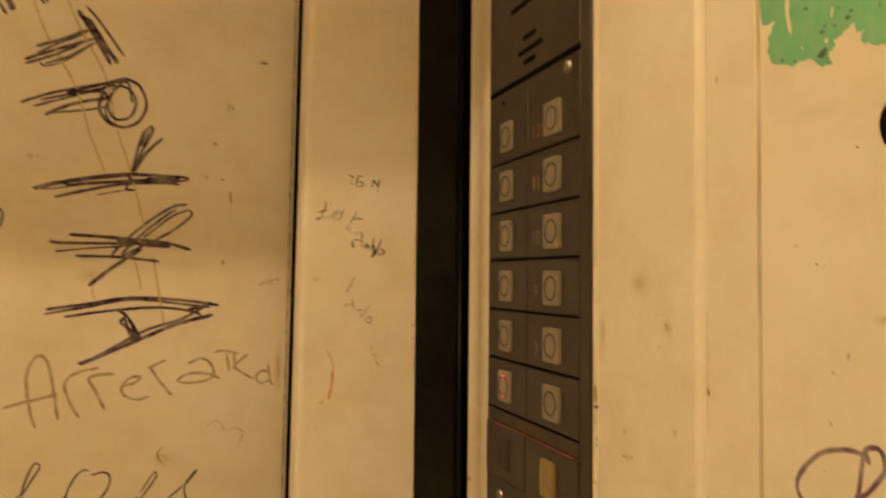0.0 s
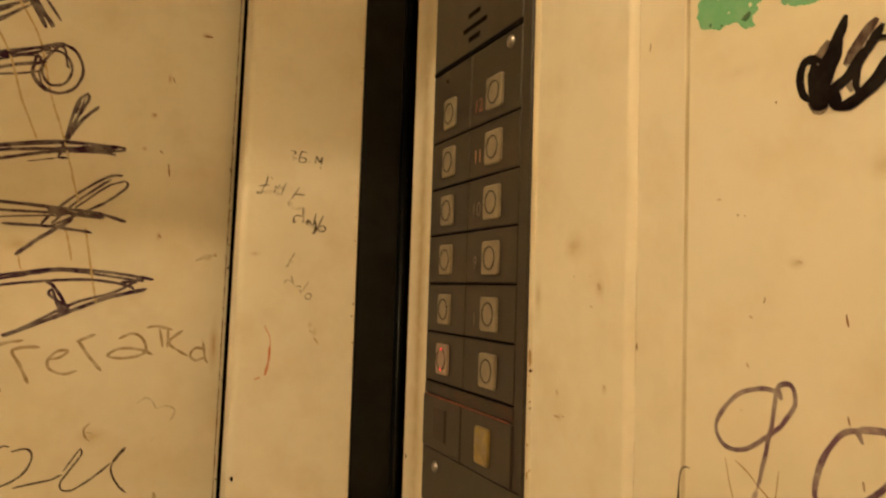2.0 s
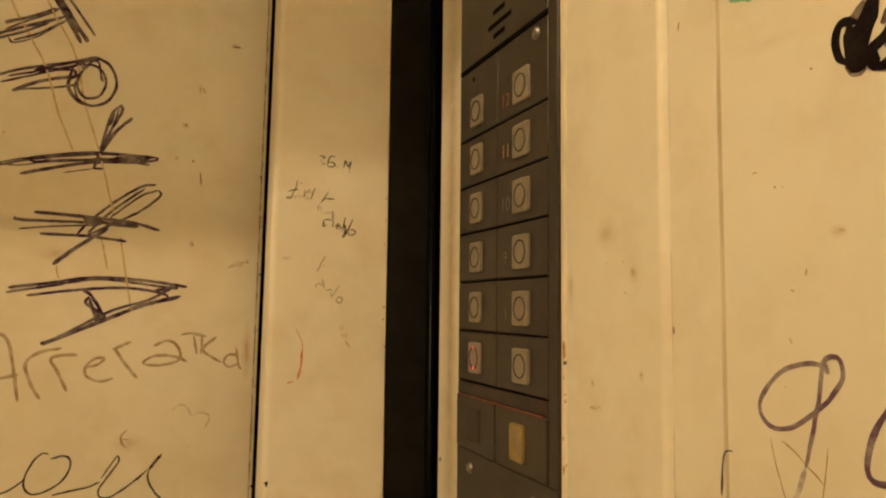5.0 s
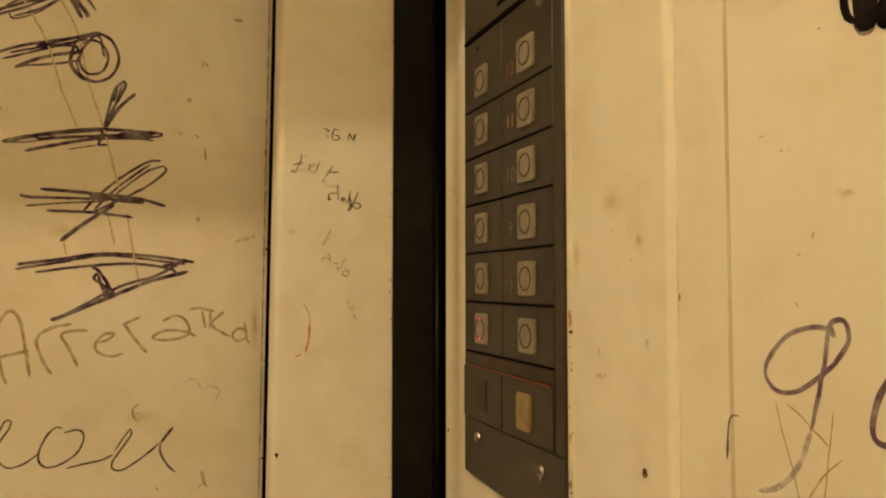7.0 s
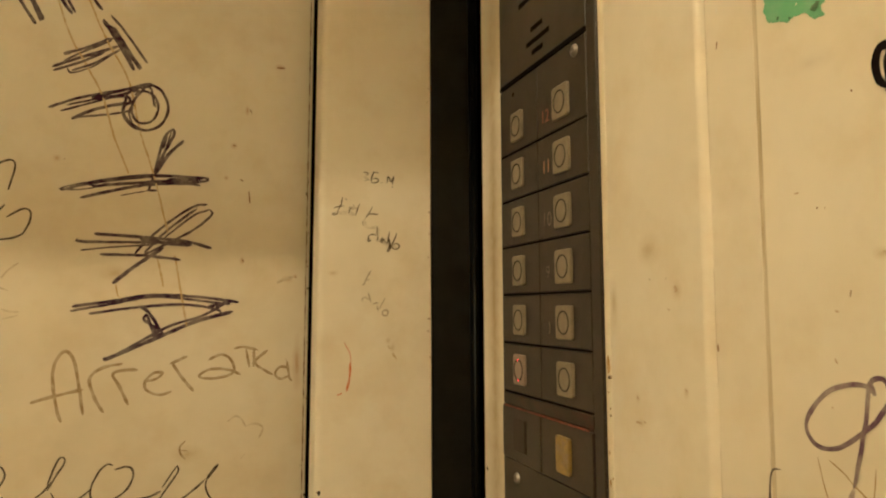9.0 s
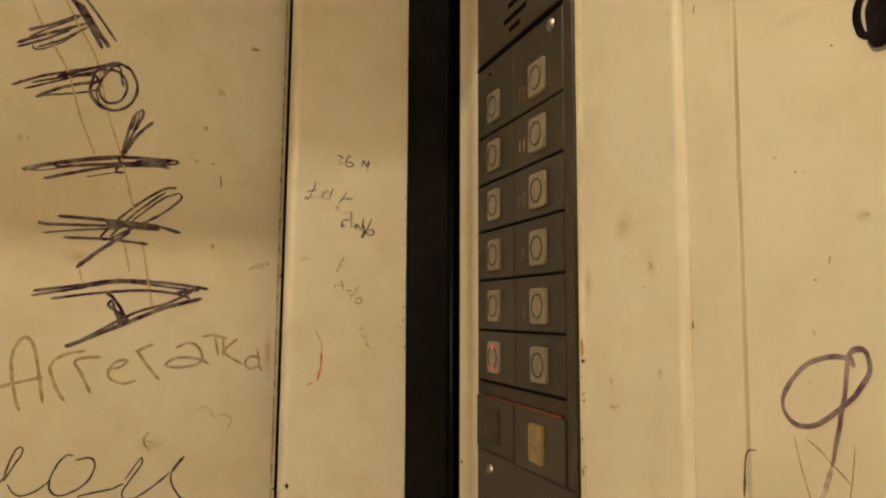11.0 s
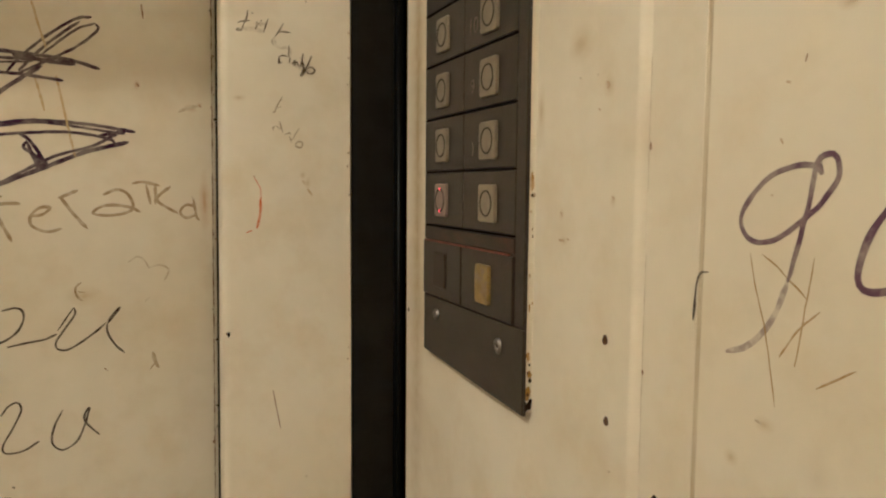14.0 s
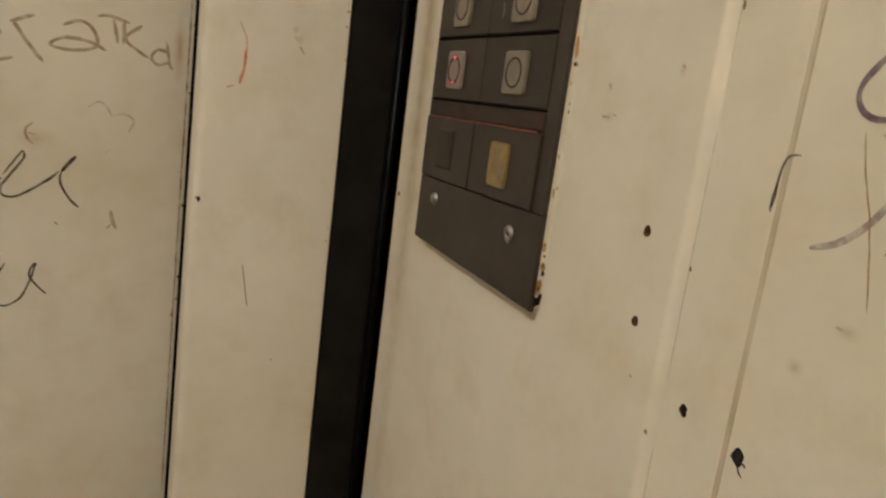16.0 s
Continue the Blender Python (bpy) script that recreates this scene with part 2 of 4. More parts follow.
def drill(ob, holes, depth):
    """Blind holes (y, z, radius) bored into the cabin side of a sheet."""
    bm = bmesh.new()
    for y, z, r in holes:
        ring = [(y + r * (1 + 0.13 * math.sin(3 * a + 40 * z)) * math.cos(a), z + 1.25 * r * (1 + 0.1 * math.sin(2 * a + 90 * y)) * math.sin(a))
                for a in (2 * math.pi * i / 18 for i in range(18))]
        x = ob.bound_box[0][0]
        front = [bm.verts.new((x - 0.002, a, b)) for a, b in ring]
        back = [bm.verts.new((x + depth, a, b)) for a, b in ring]
        for i in range(18):
            bm.faces.new((front[i], front[(i + 1) % 18], back[(i + 1) % 18], back[i]))
        bm.faces.new(front[::-1])
        bm.faces.new(back)
    bmesh.ops.recalc_face_normals(bm, faces=bm.faces)
    me = bpy.data.meshes.new("drill")
    bm.to_mesh(me)
    bm.free()
    tool = new("drill", me)
    cut = ob.modifiers.new("holes", "BOOLEAN")
    cut.operation, cut.solver, cut.object = "DIFFERENCE", "EXACT", tool
    done = bpy.data.meshes.new_from_object(ob.evaluated_get(bpy.context.evaluated_depsgraph_get()))
    ob.modifiers.clear()
    done.materials.append(RUST)
    for p in done.polygons:
        c = p.center
        if c.x > x + 0.0003 and any(math.hypot(c.y - y, c.z - z) < 1.4 * r for y, z, r in holes):
            p.material_index = 1
    ob.data = done
    bpy.data.objects.remove(tool)
    bpy.data.meshes.remove(me)


def arc(cx, cy, rx, ry, a0, a1, n=8):
    return [(cx + rx * math.cos(radians(a0 + (a1 - a0) * i / n)), cy + ry * math.sin(radians(a0 + (a1 - a0) * i / n))) for i in range(n + 1)]


def thing(name, label, category, kind="", group=""):
    return tagged(new(name), label, category, group, kind)


# ---- the cabin ----
TOP = 2.10
WALL_X, COLUMN_X, PLATE_X = 0.171, 0.168, 0.165
JAMB_Y, DOOR_Y = 0.475, 0.5305

floor = tagged(part("floor", box(-1.0, 0.25, -0.75, 0.70, -0.05, 0.0), FLOOR), "worn dark linoleum cabin floor", "floor", kind="structure")
# unseen ceiling; its opening's edge is placed to cast the shade on the upper door
ceiling_bm = bmesh.new()
for x0, x1, y0, y1 in ((-1.0, -0.75, -0.75, 0.55), (0.08, 0.25, -0.75, 0.55), (-0.75, 0.08, -0.081, 0.55), (-0.75, 0.08, -0.75, -0.50)):
    bmesh.ops.create_cube(ceiling_bm, size=1, matrix=Matrix.Translation(((x0 + x1) / 2, (y0 + y1) / 2, TOP + 0.004)) @ Matrix.Diagonal((x1 - x0, y1 - y0, 0.008, 1)))
tagged(part("ceiling", ceiling_bm, CEILING), "unseen off-white ceiling whose opening's edge shades the upper door", "ceiling", kind="structure")
tagged(part("wall_west", box(-1.04, -1.0, -0.75, 0.55, 0, TOP + 0.3), UNSEEN_TONE), "unseen beige cabin wall, toned down to dim the bounced light", "wall", kind="structure")
tagged(part("wall_south", box(-1.04, 0.25, -0.79, -0.75, 0, TOP + 0.3), UNSEEN_TONE), "unseen beige cabin wall, toned down to dim the bounced light", "wall", kind="structure")
tagged(part("wall_north", box(-1.0, -0.72, JAMB_Y, JAMB_Y + 0.03, 0, TOP), PAINT), "cream painted steel wall beside the door", "wall", kind="structure")
tagged(part("lintel", box(-0.72, 0.172, JAMB_Y, JAMB_Y + 0.03, 2.0, TOP), PAINT), "cream painted steel lintel over the door", "lintel", kind="structure")
# near-black sheets: the unlit shaft's darkness is put into their colour
tagged(part("shaft_wall", box(-1.0, 0.25, 0.66, 0.70, 0, TOP), SHAFT_DARK), "near-black sheet for the shaft's darkness behind the sliding door", "wall", kind="structure")
tagged(part("shaft_side", box(0.215, 0.25, 0.46, 0.66, 0, TOP), SHAFT_DARK), "near-black sheet for the shaft's darkness behind the jamb", "wall", kind="structure")

# unseen box added to close off the bulbs above the opening
lamp = thing("ceiling_light", "unseen white light box, added round the bulbs", "ceiling light")
part("housing", box(-0.77, 0.10, -0.52, -0.06, 2.36, 2.375), CEILING, lamp)
for x0, x1, y0, y1 in ((-0.77, -0.75, -0.52, -0.061), (0.08, 0.10, -0.52, -0.061), (-0.75, 0.08, -0.52, -0.50), (-0.75, 0.08, -0.081, -0.061)):
    part("side", box(x0, x1, y0, y1, TOP + 0.009, 2.36), CEILING, lamp)

# east wall: a proud corner sheet with a rolled edge, a narrow filler and the side sheet beyond a clogged joint
wall_east = thing("wall_east", "cream oil-painted sheet steel cabin wall, stained and scribbled on", "wall", "structure")
roll = arc(0.1758, 0.2220, 0.0078, 0.0045, 180, 232, 12)
corner_panel = part("corner_panel", prism([(0.21, 0.447), (COLUMN_X + 0.0015, 0.447), (COLUMN_X, 0.4455)] + roll + [(0.21, 0.2184)], 0.0, TOP), PAINT, wall_east)
filler_panel = part("filler_panel", prism([(0.2095, 0.2194), (WALL_X, 0.2194), (WALL_X, 0.1941), (WALL_X + 0.0003, 0.1938), (0.2095, 0.1938)], 0.0, TOP), PAINT, wall_east)
part("side_panel", prism([(0.21, 0.1920), (WALL_X + 0.0003, 0.1920), (WALL_X, 0.1917), (WALL_X, -0.75), (0.21, -0.75)], 0.0, TOP), PAINT, wall_east)
part("joint_filling", prism([(0.205, 0.1918), (WALL_X + 0.0002, 0.1918), (WALL_X + 0.0004, 0.1929), (WALL_X + 0.0002, 0.1940), (0.205, 0.1940)], 0.0, TOP), JOINT, wall_east, "grimy paint-clogged joint between the sheets")
COLUMN_HOLES = [(0.2355, 1.3475, 0.0016), (0.2335, 1.3185, 0.0015)]
FILLER_HOLES = [(0.2097, 1.2985, 0.0016), (0.2095, 1.262, 0.0017)]
drill(corner_panel, COLUMN_HOLES, 0.006)
drill(filler_panel, FILLER_HOLES, 0.006)
# near-black plugs: the shade deep in the holes is put into their colour
for y, z, r in COLUMN_HOLES + FILLER_HOLES:
    bm = bmesh.new()
    bmesh.ops.create_cone(bm, cap_ends=True, segments=14, radius1=r * 1.6, radius2=r * 0.9, depth=0.003, matrix=Matrix.Translation((COLUMN_X + 0.0052, y, z)) @ Matrix.Rotation(math.pi / 2, 4, "Y"))
    part("hole_shade", bm, HOLE, wall_east, "near-black plug for the shade inside an empty screw hole")

# jamb between the door and the black post; the gap beside it leans a little
def lean(bm, x0, x1):
    """Shift the upright edges between x0 and x1 so that they lean towards the post."""
    for v in bm.verts:
        if x0 < v.co.x < x1:
            v.co.x += 0.0016 + 0.0095 * (v.co.z - 1.33)
    return bm


jamb = tagged(part("door_jamb", lean(prism(arc(0.0625, JAMB_Y + 0.0045, 0.0045, 0.0045, 180, 270, 8) + [(0.1395, JAMB_Y), (0.1405, JAMB_Y + 0.001), (0.1405, 0.50), (0.058, 0.50)], 0.0, 2.0), 0.0, 0.1), PAINT),
              "narrow cream painted steel door jamb with faded scribbles", "door jamb", kind="structure")

# black rubber post in the corner, with a glossy bead along its free edge
post = tagged(part("corner_post", prism([(0.1412, 0.4780), (0.1703, 0.4780), (0.1703, 0.53), (0.1412, 0.53)], 0.0, 2.0), BLACK),
              "black rubber corner post with a glossy bead", "corner post", kind="structure")
part("bead", prism(arc(0.1731, 0.4748, 0.0027, 0.0027, 160, 372, 14) + [(0.1755, 0.53), (0.1704, 0.53)], 0.0, 2.0), BEAD, post, "glossy rounded rubber bead", True)

# sliding door leaf
door = tagged(part("door_1", lean(box(-0.70, 0.0595, DOOR_Y, DOOR_Y + 0.03, 0.01, 1.99, 0.0006), 0.0, 0.1), DOOR_PAINT),
              "closed cream painted sliding lift door covered in graffiti", "door", kind="structure")


# ---- writing on the surfaces ----
ON_DOOR = (door, lambda u, v, lift: (u / 1000, DOOR_Y - lift, v / 1000))
ON_JAMB = (jamb, lambda u, v, lift: (u / 1000, JAMB_Y - lift, v / 1000))
ON_WALL = (wall_east, lambda u, v, lift: (WALL_X - lift, -u / 1000, v / 1000))
ON_COLUMN = (wall_east, lambda u, v, lift: (COLUMN_X - lift, -u / 1000, v / 1000))
pen = random.Random(5)


def smooth_line(points, step=1.2):
    """A Catmull-Rom curve through the points, at even steps of about that many millimetres."""
    p = [Vector(q) for q in points]
    if len(p) == 1:
        p.append(p[0] + Vector((0.8, 0.8)))
    p = [2 * p[0] - p[1]] + p + [2 * p[-1] - p[-2]]
    out = []
    for i in range(1, len(p) - 2):
        n = max(2, int((p[i + 1] - p[i]).length / step))
        for k in range(n):
            s = k / n
            out.append(0.5 * (2 * p[i] + (p[i + 1] - p[i - 1]) * s + (2 * p[i - 1] - 5 * p[i] + 4 * p[i + 1] - p[i + 2]) * s * s
                              + (3 * p[i] - p[i - 1] - 3 * p[i + 1] + p[i + 2]) * s ** 3))
    out.append(p[-2])
    return out


def inked(name, label, surface, origin, mat, strokes):
    """Pen strokes (width, way) in millimetres from the origin, as thin films of ink on a surface."""
    owner, place = surface
    bm = bmesh.new()
    for number, (width, way) in enumerate(strokes):
        line = smooth_line(way)
        lift = 0.00015 + 0.00002 * number
        seed = pen.uniform(0, 100)
        left, right = [], []
        for i, q in enumerate(line):
            ahead = line[min(i + 1, len(line) - 1)] - line[max(i - 1, 0)]
            ahead = ahead.normalized() if ahead.length > 1e-6 else Vector((1, 0))
            side = Vector((-ahead.y, ahead.x))
            tip = min(1.0, 0.45 + 0.3 * min(i, len(line) - 1 - i))
            w = width * 0.5 * tip * (1 + 0.28 * noise.noise((seed, i * 0.22, 0)))
            wobble = side * 0.22 * noise.noise((seed, i * 0.3, 7))
            for row, s in ((left, 1), (right, -1)):
                a = q + wobble + side * w * s
                row.append(bm.verts.new(place(origin[0] + a.x, origin[1] + a.y, lift + 0.000001 * i)))
        for i in range(len(line) - 1):
            bm.faces.new((left[i], left[i + 1], right[i + 1], right[i]))
    return part(name, bm, mix_for(mat, owner), owner, label)


def splash(name, label, surface, origin, mat, outline, rough=1.0, lift=0.0003, rounds=3, fray=0.0):
    """A flat patch of paint with a ragged edge; outline in millimetres from the origin."""
    owner, place = surface
    pts = [Vector(p) for p in outline]
    for _ in range(rounds):
        more = []
        for i, a in enumerate(pts):
            b = pts[(i + 1) % len(pts)]
            side = Vector((a.y - b.y, b.x - a.x))
            more += [a, (a + b) / 2 + side * pen.uniform(-0.17, 0.17) * rough + Vector((pen.uniform(-fray, fray), pen.uniform(-fray, fray)))]
        pts = more
    bm = bmesh.new()
    flat, _, tris, *_ = delaunay_2d_cdt(pts, [], [list(range(len(pts)))], 1, 1e-4)
    corners = [bm.verts.new(place(origin[0] + p.x, origin[1] + p.y, lift)) for p in flat]
    for tri in tris:
        bm.faces.new([corners[k] for k in tri])
    return part(name, bm, mix_for(mat, owner), owner, label)


def spot(r, n=9, stretch=1.0):
    return [(r * math.cos(2 * math.pi * i / n) * pen.uniform(0.8, 1.2), stretch * r * math.sin(2 * math.pi * i / n) * pen.uniform(0.8, 1.2)) for i in range(n)]


inked("marker_letter", "dark marker letter T lying on its side", ON_DOOR, (-79, 1611), INK_INK, [
     (2.1, [(-27.5, -5), (-15.5, -0.5), (3.5, 9)]),
     (2.1, [(-34, -15), (-15, -6), (6.5, 3.5)]),
     (1.7, [(-33.5, -17.5), (-18.5, -11), (-2, -1.5)]),
     (1.7, [(-22, -16.5), (-8, -10), (8, 1.5)]),
     (2.6, [(-3.5, 22), (8, 4), (17.5, -12.5)]),
     (2.7, [(0, 18.5), (11.5, 2), (22, -11)]),
     (1.7, [(1.5, 25.5), (11, 14.5), (26, -6.5)]),
     (2.6, [(3.5, 17), (15.5, -2.5), (21, -9.5)]),
     (2.3, [(2, 15.5), (13, -4), (17.5, -12)])])
inked("marker_letter", "dark marker letter P lying on its side", ON_DOOR, (-65, 1575), INK_INK, [
     (1.9, [(-49.5, -7.5), (-28.5, 1.5), (0, 9.5), (15.5, 13.5)]),
     (1.5, [(-42, -9.5), (-17.5, 0), (7.5, 9.5)]),
     (1.9, [(-35, -14.5), (-17.5, -5.5), (5, 0.5)]),
     (1.5, [(-35, -13.5), (-10, -9), (2.5, -5.5)]),
     (2.3, [(-23, 1), (-3.5, 8.5), (12.5, 14)]),
     (1.9, [(2, 10), (12, 14), (21.5, 10.5), (26.5, -1), (23, -13), (13, -19), (3.5, -15.5), (-2.5, -7), (-0.5, 6)]),
     (1.7, [(4, 6), (10.5, 9), (17, 6), (20, -2.5), (16, -12), (8, -14), (3, -8), (4, 2), (12, 13)]),
     (1.5, [(15, 9), (18, -2)])])
inked("marker_letter", "dark marker letter U lying on its side", ON_DOOR, (-46, 1527), INK_INK, [
     (2.1, [(11, 32), (11.5, 26.5), (4.5, 11), (-4, -13.5)]),
     (1.9, [(11, 31.5), (6, 25.5), (2.5, 13), (-1.5, -7.5)]),
     (2.3, [(18.5, 23.5), (8, 12), (0.5, -1.5)]),
     (2.6, [(7, 27), (4.5, 16.5)]),
     (1.7, [(-59, -16), (-38.5, -10), (1, -3.5), (33.5, -3), (29.5, -6), (-6, -8), (-39, -12), (-38.5, -9), (-6.5, -3), (20, -2.5)]),
     (2.1, [(-47, -20.5), (-9.5, -10.5), (20, -7.5), (30.5, -8.5)]),
     (3, [(8, -6), (32, -3)]),
     (1.5, [(-5, -13.5), (2.5, -13.5)]),
     (2.1, [(-35, -11.5), (-2.5, -7.5), (23.5, -4.5)])])
inked("marker_letter", "dark marker letter K lying on its side", ON_DOOR, (-44, 1478), INK_INK, [
     (1.7, [(33.5, 27), (24, 25), (7.5, 13), (-6.5, -0.5), (-14, -10)]),
     (1.7, [(26.5, 24), (7.5, 8), (-7.5, -8.5)]),
     (1.7, [(35, 23.5), (36.5, 19.5), (24.5, 8.5), (7.5, -1.5), (-8.5, -10.5)]),
     (1.5, [(35, 23.5), (24, 18.5), (5.5, 2.5)]),
     (2.3, [(-39.5, 4), (-11, 2.5), (19, 0), (37, -4.5)]),
     (1.9, [(-49.5, 0.5), (-46, -1.5), (7.5, -1)]),
     (2.7, [(-10.5, 1), (7.5, -1.5), (23.5, -2.5)]),
     (1.2, [(-47.5, -7.5), (-28.5, -5), (0.5, -2.5)]),
     (1.9, [(-35.5, -10), (-7, -10.5), (16.5, -13)]),
     (2.6, [(5, -4.5), (-14, -18.5), (-27, -30)]),
     (2.1, [(-3, -10.5), (-17.5, -21.5), (-26.5, -29)])])
inked("marker_letter", "dark marker letter A lying on its side", ON_DOOR, (-39, 1424), INK_INK, [
     (2.1, [(-56.5, 8.5), (-32.5, 12), (-7.5, 16), (22.5, 15), (51.5, 11)]),
     (1.7, [(-57.5, 5.5), (-32.5, 10), (-4, 15), (30, 11.5), (45.5, 9.5)]),
     (1.9, [(-46, 3.5), (-14.5, 8), (15, 9.5), (36, 6), (39.5, 3.5)]),
     (2.6, [(47.5, 4.5), (22.5, -2.5), (-6.5, -15), (-31.5, -26), (-36.5, -27)]),
     (1.9, [(41.5, 10), (26.5, 1.5), (4, -6), (-19, -19), (-31.5, -26)]),
     (2.1, [(-14, 8), (-8, 3.5), (0.5, -10.5)]),
     (2.1, [(-9.5, 2.5), (-6, -7.5), (-4, -14.5)]),
     (1.9, [(-9.5, 3.5), (-11.5, -0.5), (-5, -5.5), (0.5, -10), (-7, -12)]),
     (2.3, [(-3.5, -3.5), (-4.5, -13)]),
     (2.1, [(30, 8), (45.5, 11)])])
inked("marker_letter", "overlapping strokes of the marker letter T", ON_DOOR, (-79, 1611), INK_INK, [
     (1.2, [(-25, -15), (-23, -18), (-18, -17), (-7, -11), (7, 1)]),
     (1.3, [(-27, -10), (-16, -3), (-5, 3), (3, 8)]),
     (1.4, [(-27, -6), (-11, 2), (1, 9)]),
     (1.2, [(-3, 21), (3, 11), (11, 1), (17, -13)]),
     (1.4, [(2, 18), (9, 7), (21, -12)]),
     (1.4, [(4, 16), (12, 4), (16, -10)]),
     (1.2, [(5, 10), (12, -3), (17, -12)])])
inked("marker_letter", "overlapping strokes of the marker letter P", ON_DOOR, (-65, 1575), INK_INK, [
     (1.5, [(-38, -2), (-26, 2), (-7, 7), (10, 14), (17, 14)]),
     (1.3, [(-35, -14), (-25, -8), (-9, -2), (1, 0)]),
     (1.4, [(-38, -5), (-19, 1), (0, 4), (0, -1), (-3, -4), (-2, -11), (5, -18), (14, -19)]),
     (1.3, [(10, 12), (15, 11), (17, -1)]),
     (1.3, [(0, 3), (3, 0), (1, -7), (3, -14)]),
     (1.5, [(-16, 2), (-3, 6), (7, 11)])])
inked("marker_letter", "thin loops of the marker letter U", ON_DOOR, (-46, 1527), INK_INK, [
     (0.9, [(-60, -15), (-52, -12), (-32, -7), (-16, -4)]),
     (1, [(-60, -15), (-48, -15), (-29, -11)]),
     (0.8, [(-22, -18), (-5, -14)]),
     (1.2, [(2, -1), (6, 14), (10, 29)])])
inked("marker_scrawl", "dark marker scrawl running off the door", ON_DOOR, (-114, 1642), INK_INK, [
     (2.3, [(-25, 10.5), (-19.5, -2.5), (-10, -17.5)]),
     (2.6, [(-18, 9.5), (-12, -1.5), (-5.5, -14)]),
     (2.1, [(-16.5, 5.5), (-11, -5.5), (-7, -15)]),
     (2.3, [(-1, 16), (6, 1), (12, -7.5)]),
     (2.1, [(2, 16.5), (9.5, 1.5), (14, -6.5)]),
     (2.1, [(20, 15), (26.5, 3.5), (31, -2.5)])])
inked("scratch_line", "long brown scratched line", ON_DOOR, (-63, 1523), INK_GOLD, [
     (1.4, [(-52, 135), (-40.5, 98), (-27.5, 73.5), (-18, 54.5), (-10, 27), (0, 1.5)]),
     (1.3, [(-33, 133.5), (-17.5, 97), (-2, 68), (6.5, 32), (16.5, 0.5), (26.5, -39)]),
     (1.4, [(19.5, -55.5), (22, -65), (24.5, -77)]),
     (1.4, [(31.5, -55), (35, -75), (40.5, -105)]),
     (1.1, [(-6, -75), (-4.5, -83), (-2, -85)])])
inked("pencil_word", "grey pencilled Cyrillic word across the door", ON_DOOR, (-52, 1382), INK_PENCIL, [
     (2.1, [(-47.5, -26), (-50.5, -16.5), (-53.5, 4), (-51, 16), (-46, 20.5), (-41, 14.5), (-37.5, -2.5), (-34.5, -22)]),
     (2.1, [(-66, -12.5), (-53.5, -9), (-35, -5)]),
     (2.1, [(-22, -21), (-28, -10.5), (-31, 2), (-23.5, 9), (-11, 11.5)]),
     (2.1, [(-7, -16.5), (-12.5, -4), (-17, 4.5), (-10.5, 7), (-1.5, 7)]),
     (1.8, [(2.5, -1), (10.5, 0.5), (14.5, 4.5), (9, 4.5), (3.5, -1), (4.5, -7), (12.5, -10.5), (20.5, -8.5)]),
     (2, [(19, 10.5), (30.5, 15.5)]),
     (2.1, [(20.5, 11), (27, 1), (35, -9)]),
     (1.9, [(44.5, 12.5), (52.5, 16), (59, 13), (61.5, 3.5), (49.5, -0.5), (38.5, 1), (46, 6), (59, 5), (66.5, 1.5)])])
inked("pencil_word", "grey pencilled Cyrillic letters ending the word", ON_DOOR, (33, 1391), INK_PENCIL, [
     (1.9, [(-23.5, 11), (-17, 12), (-6.5, 9.5)]),
     (1.8, [(-15, 10.5), (-12.5, -2.5)]),
     (1.9, [(-9.5, 10.5), (-9.5, -2.5)]),
     (1.9, [(0, 9.5), (-8.5, 0.5), (4, -8.5)]),
     (1.8, [(15.5, -3.5), (9, -3), (5.5, -7.5), (9, -11.5), (15.5, -9.5)]),
     (1.8, [(14, 1), (15.5, -9.5), (17.5, -13.5)])])
inked("pen_word", "thin dark handwriting across the door", ON_DOOR, (-54, 1312), INK_PEN, [
     (1.2, [(-52, 0.5), (-48, 8), (-43, 16.5), (-42.5, 20.5), (-45, 21), (-48, 16), (-52, 4)]),
     (1.2, [(-50, -1), (-47, -6), (-42, -9), (-33.5, -6.5), (-26.5, -1)]),
     (1.3, [(-13, 14), (-16.5, 15), (-21, 11), (-25, 3.5), (-26.5, -3.5), (-24, -9), (-19.5, -10.5), (-12.5, -8.5), (-4.5, -3), (-0.5, 5), (-1, 10.5), (-5, 12.5), (-12, 11)]),
     (1.3, [(-10, -12), (0.5, -10), (10.5, -8.5), (17.5, -5.5)]),
     (1.3, [(27.5, 11), (28, 6.5), (21, -4), (17, -10.5), (17.5, -15), (23, -16), (31.5, -11.5), (41.5, -4), (46, 0.5)]),
     (1, [(27.5, 11), (22.5, 3.5), (18, -3.5)]),
     (2, [(54.5, 10), (50.5, 5), (47, 0)]),
     (1.3, [(47, 0), (46.5, -6), (51, -15), (56.5, -20.5)])])
inked("pencil_mark", "faint pencilled marks beside the handwriting", ON_DOOR, (-12, 1321), INK_PENCIL, [
     (1.4, [(-9.5, 18), (-13, 14.5), (-12.5, 9.5), (-9.5, 6)]),
     (0.9, [(-12, 12), (-8, 11.5)]),
     (2.3, [(31.5, -30.5), (32.8, -37), (35, -41.5)]), (1.0, [(32.5, -38), (29.5, -42)])])
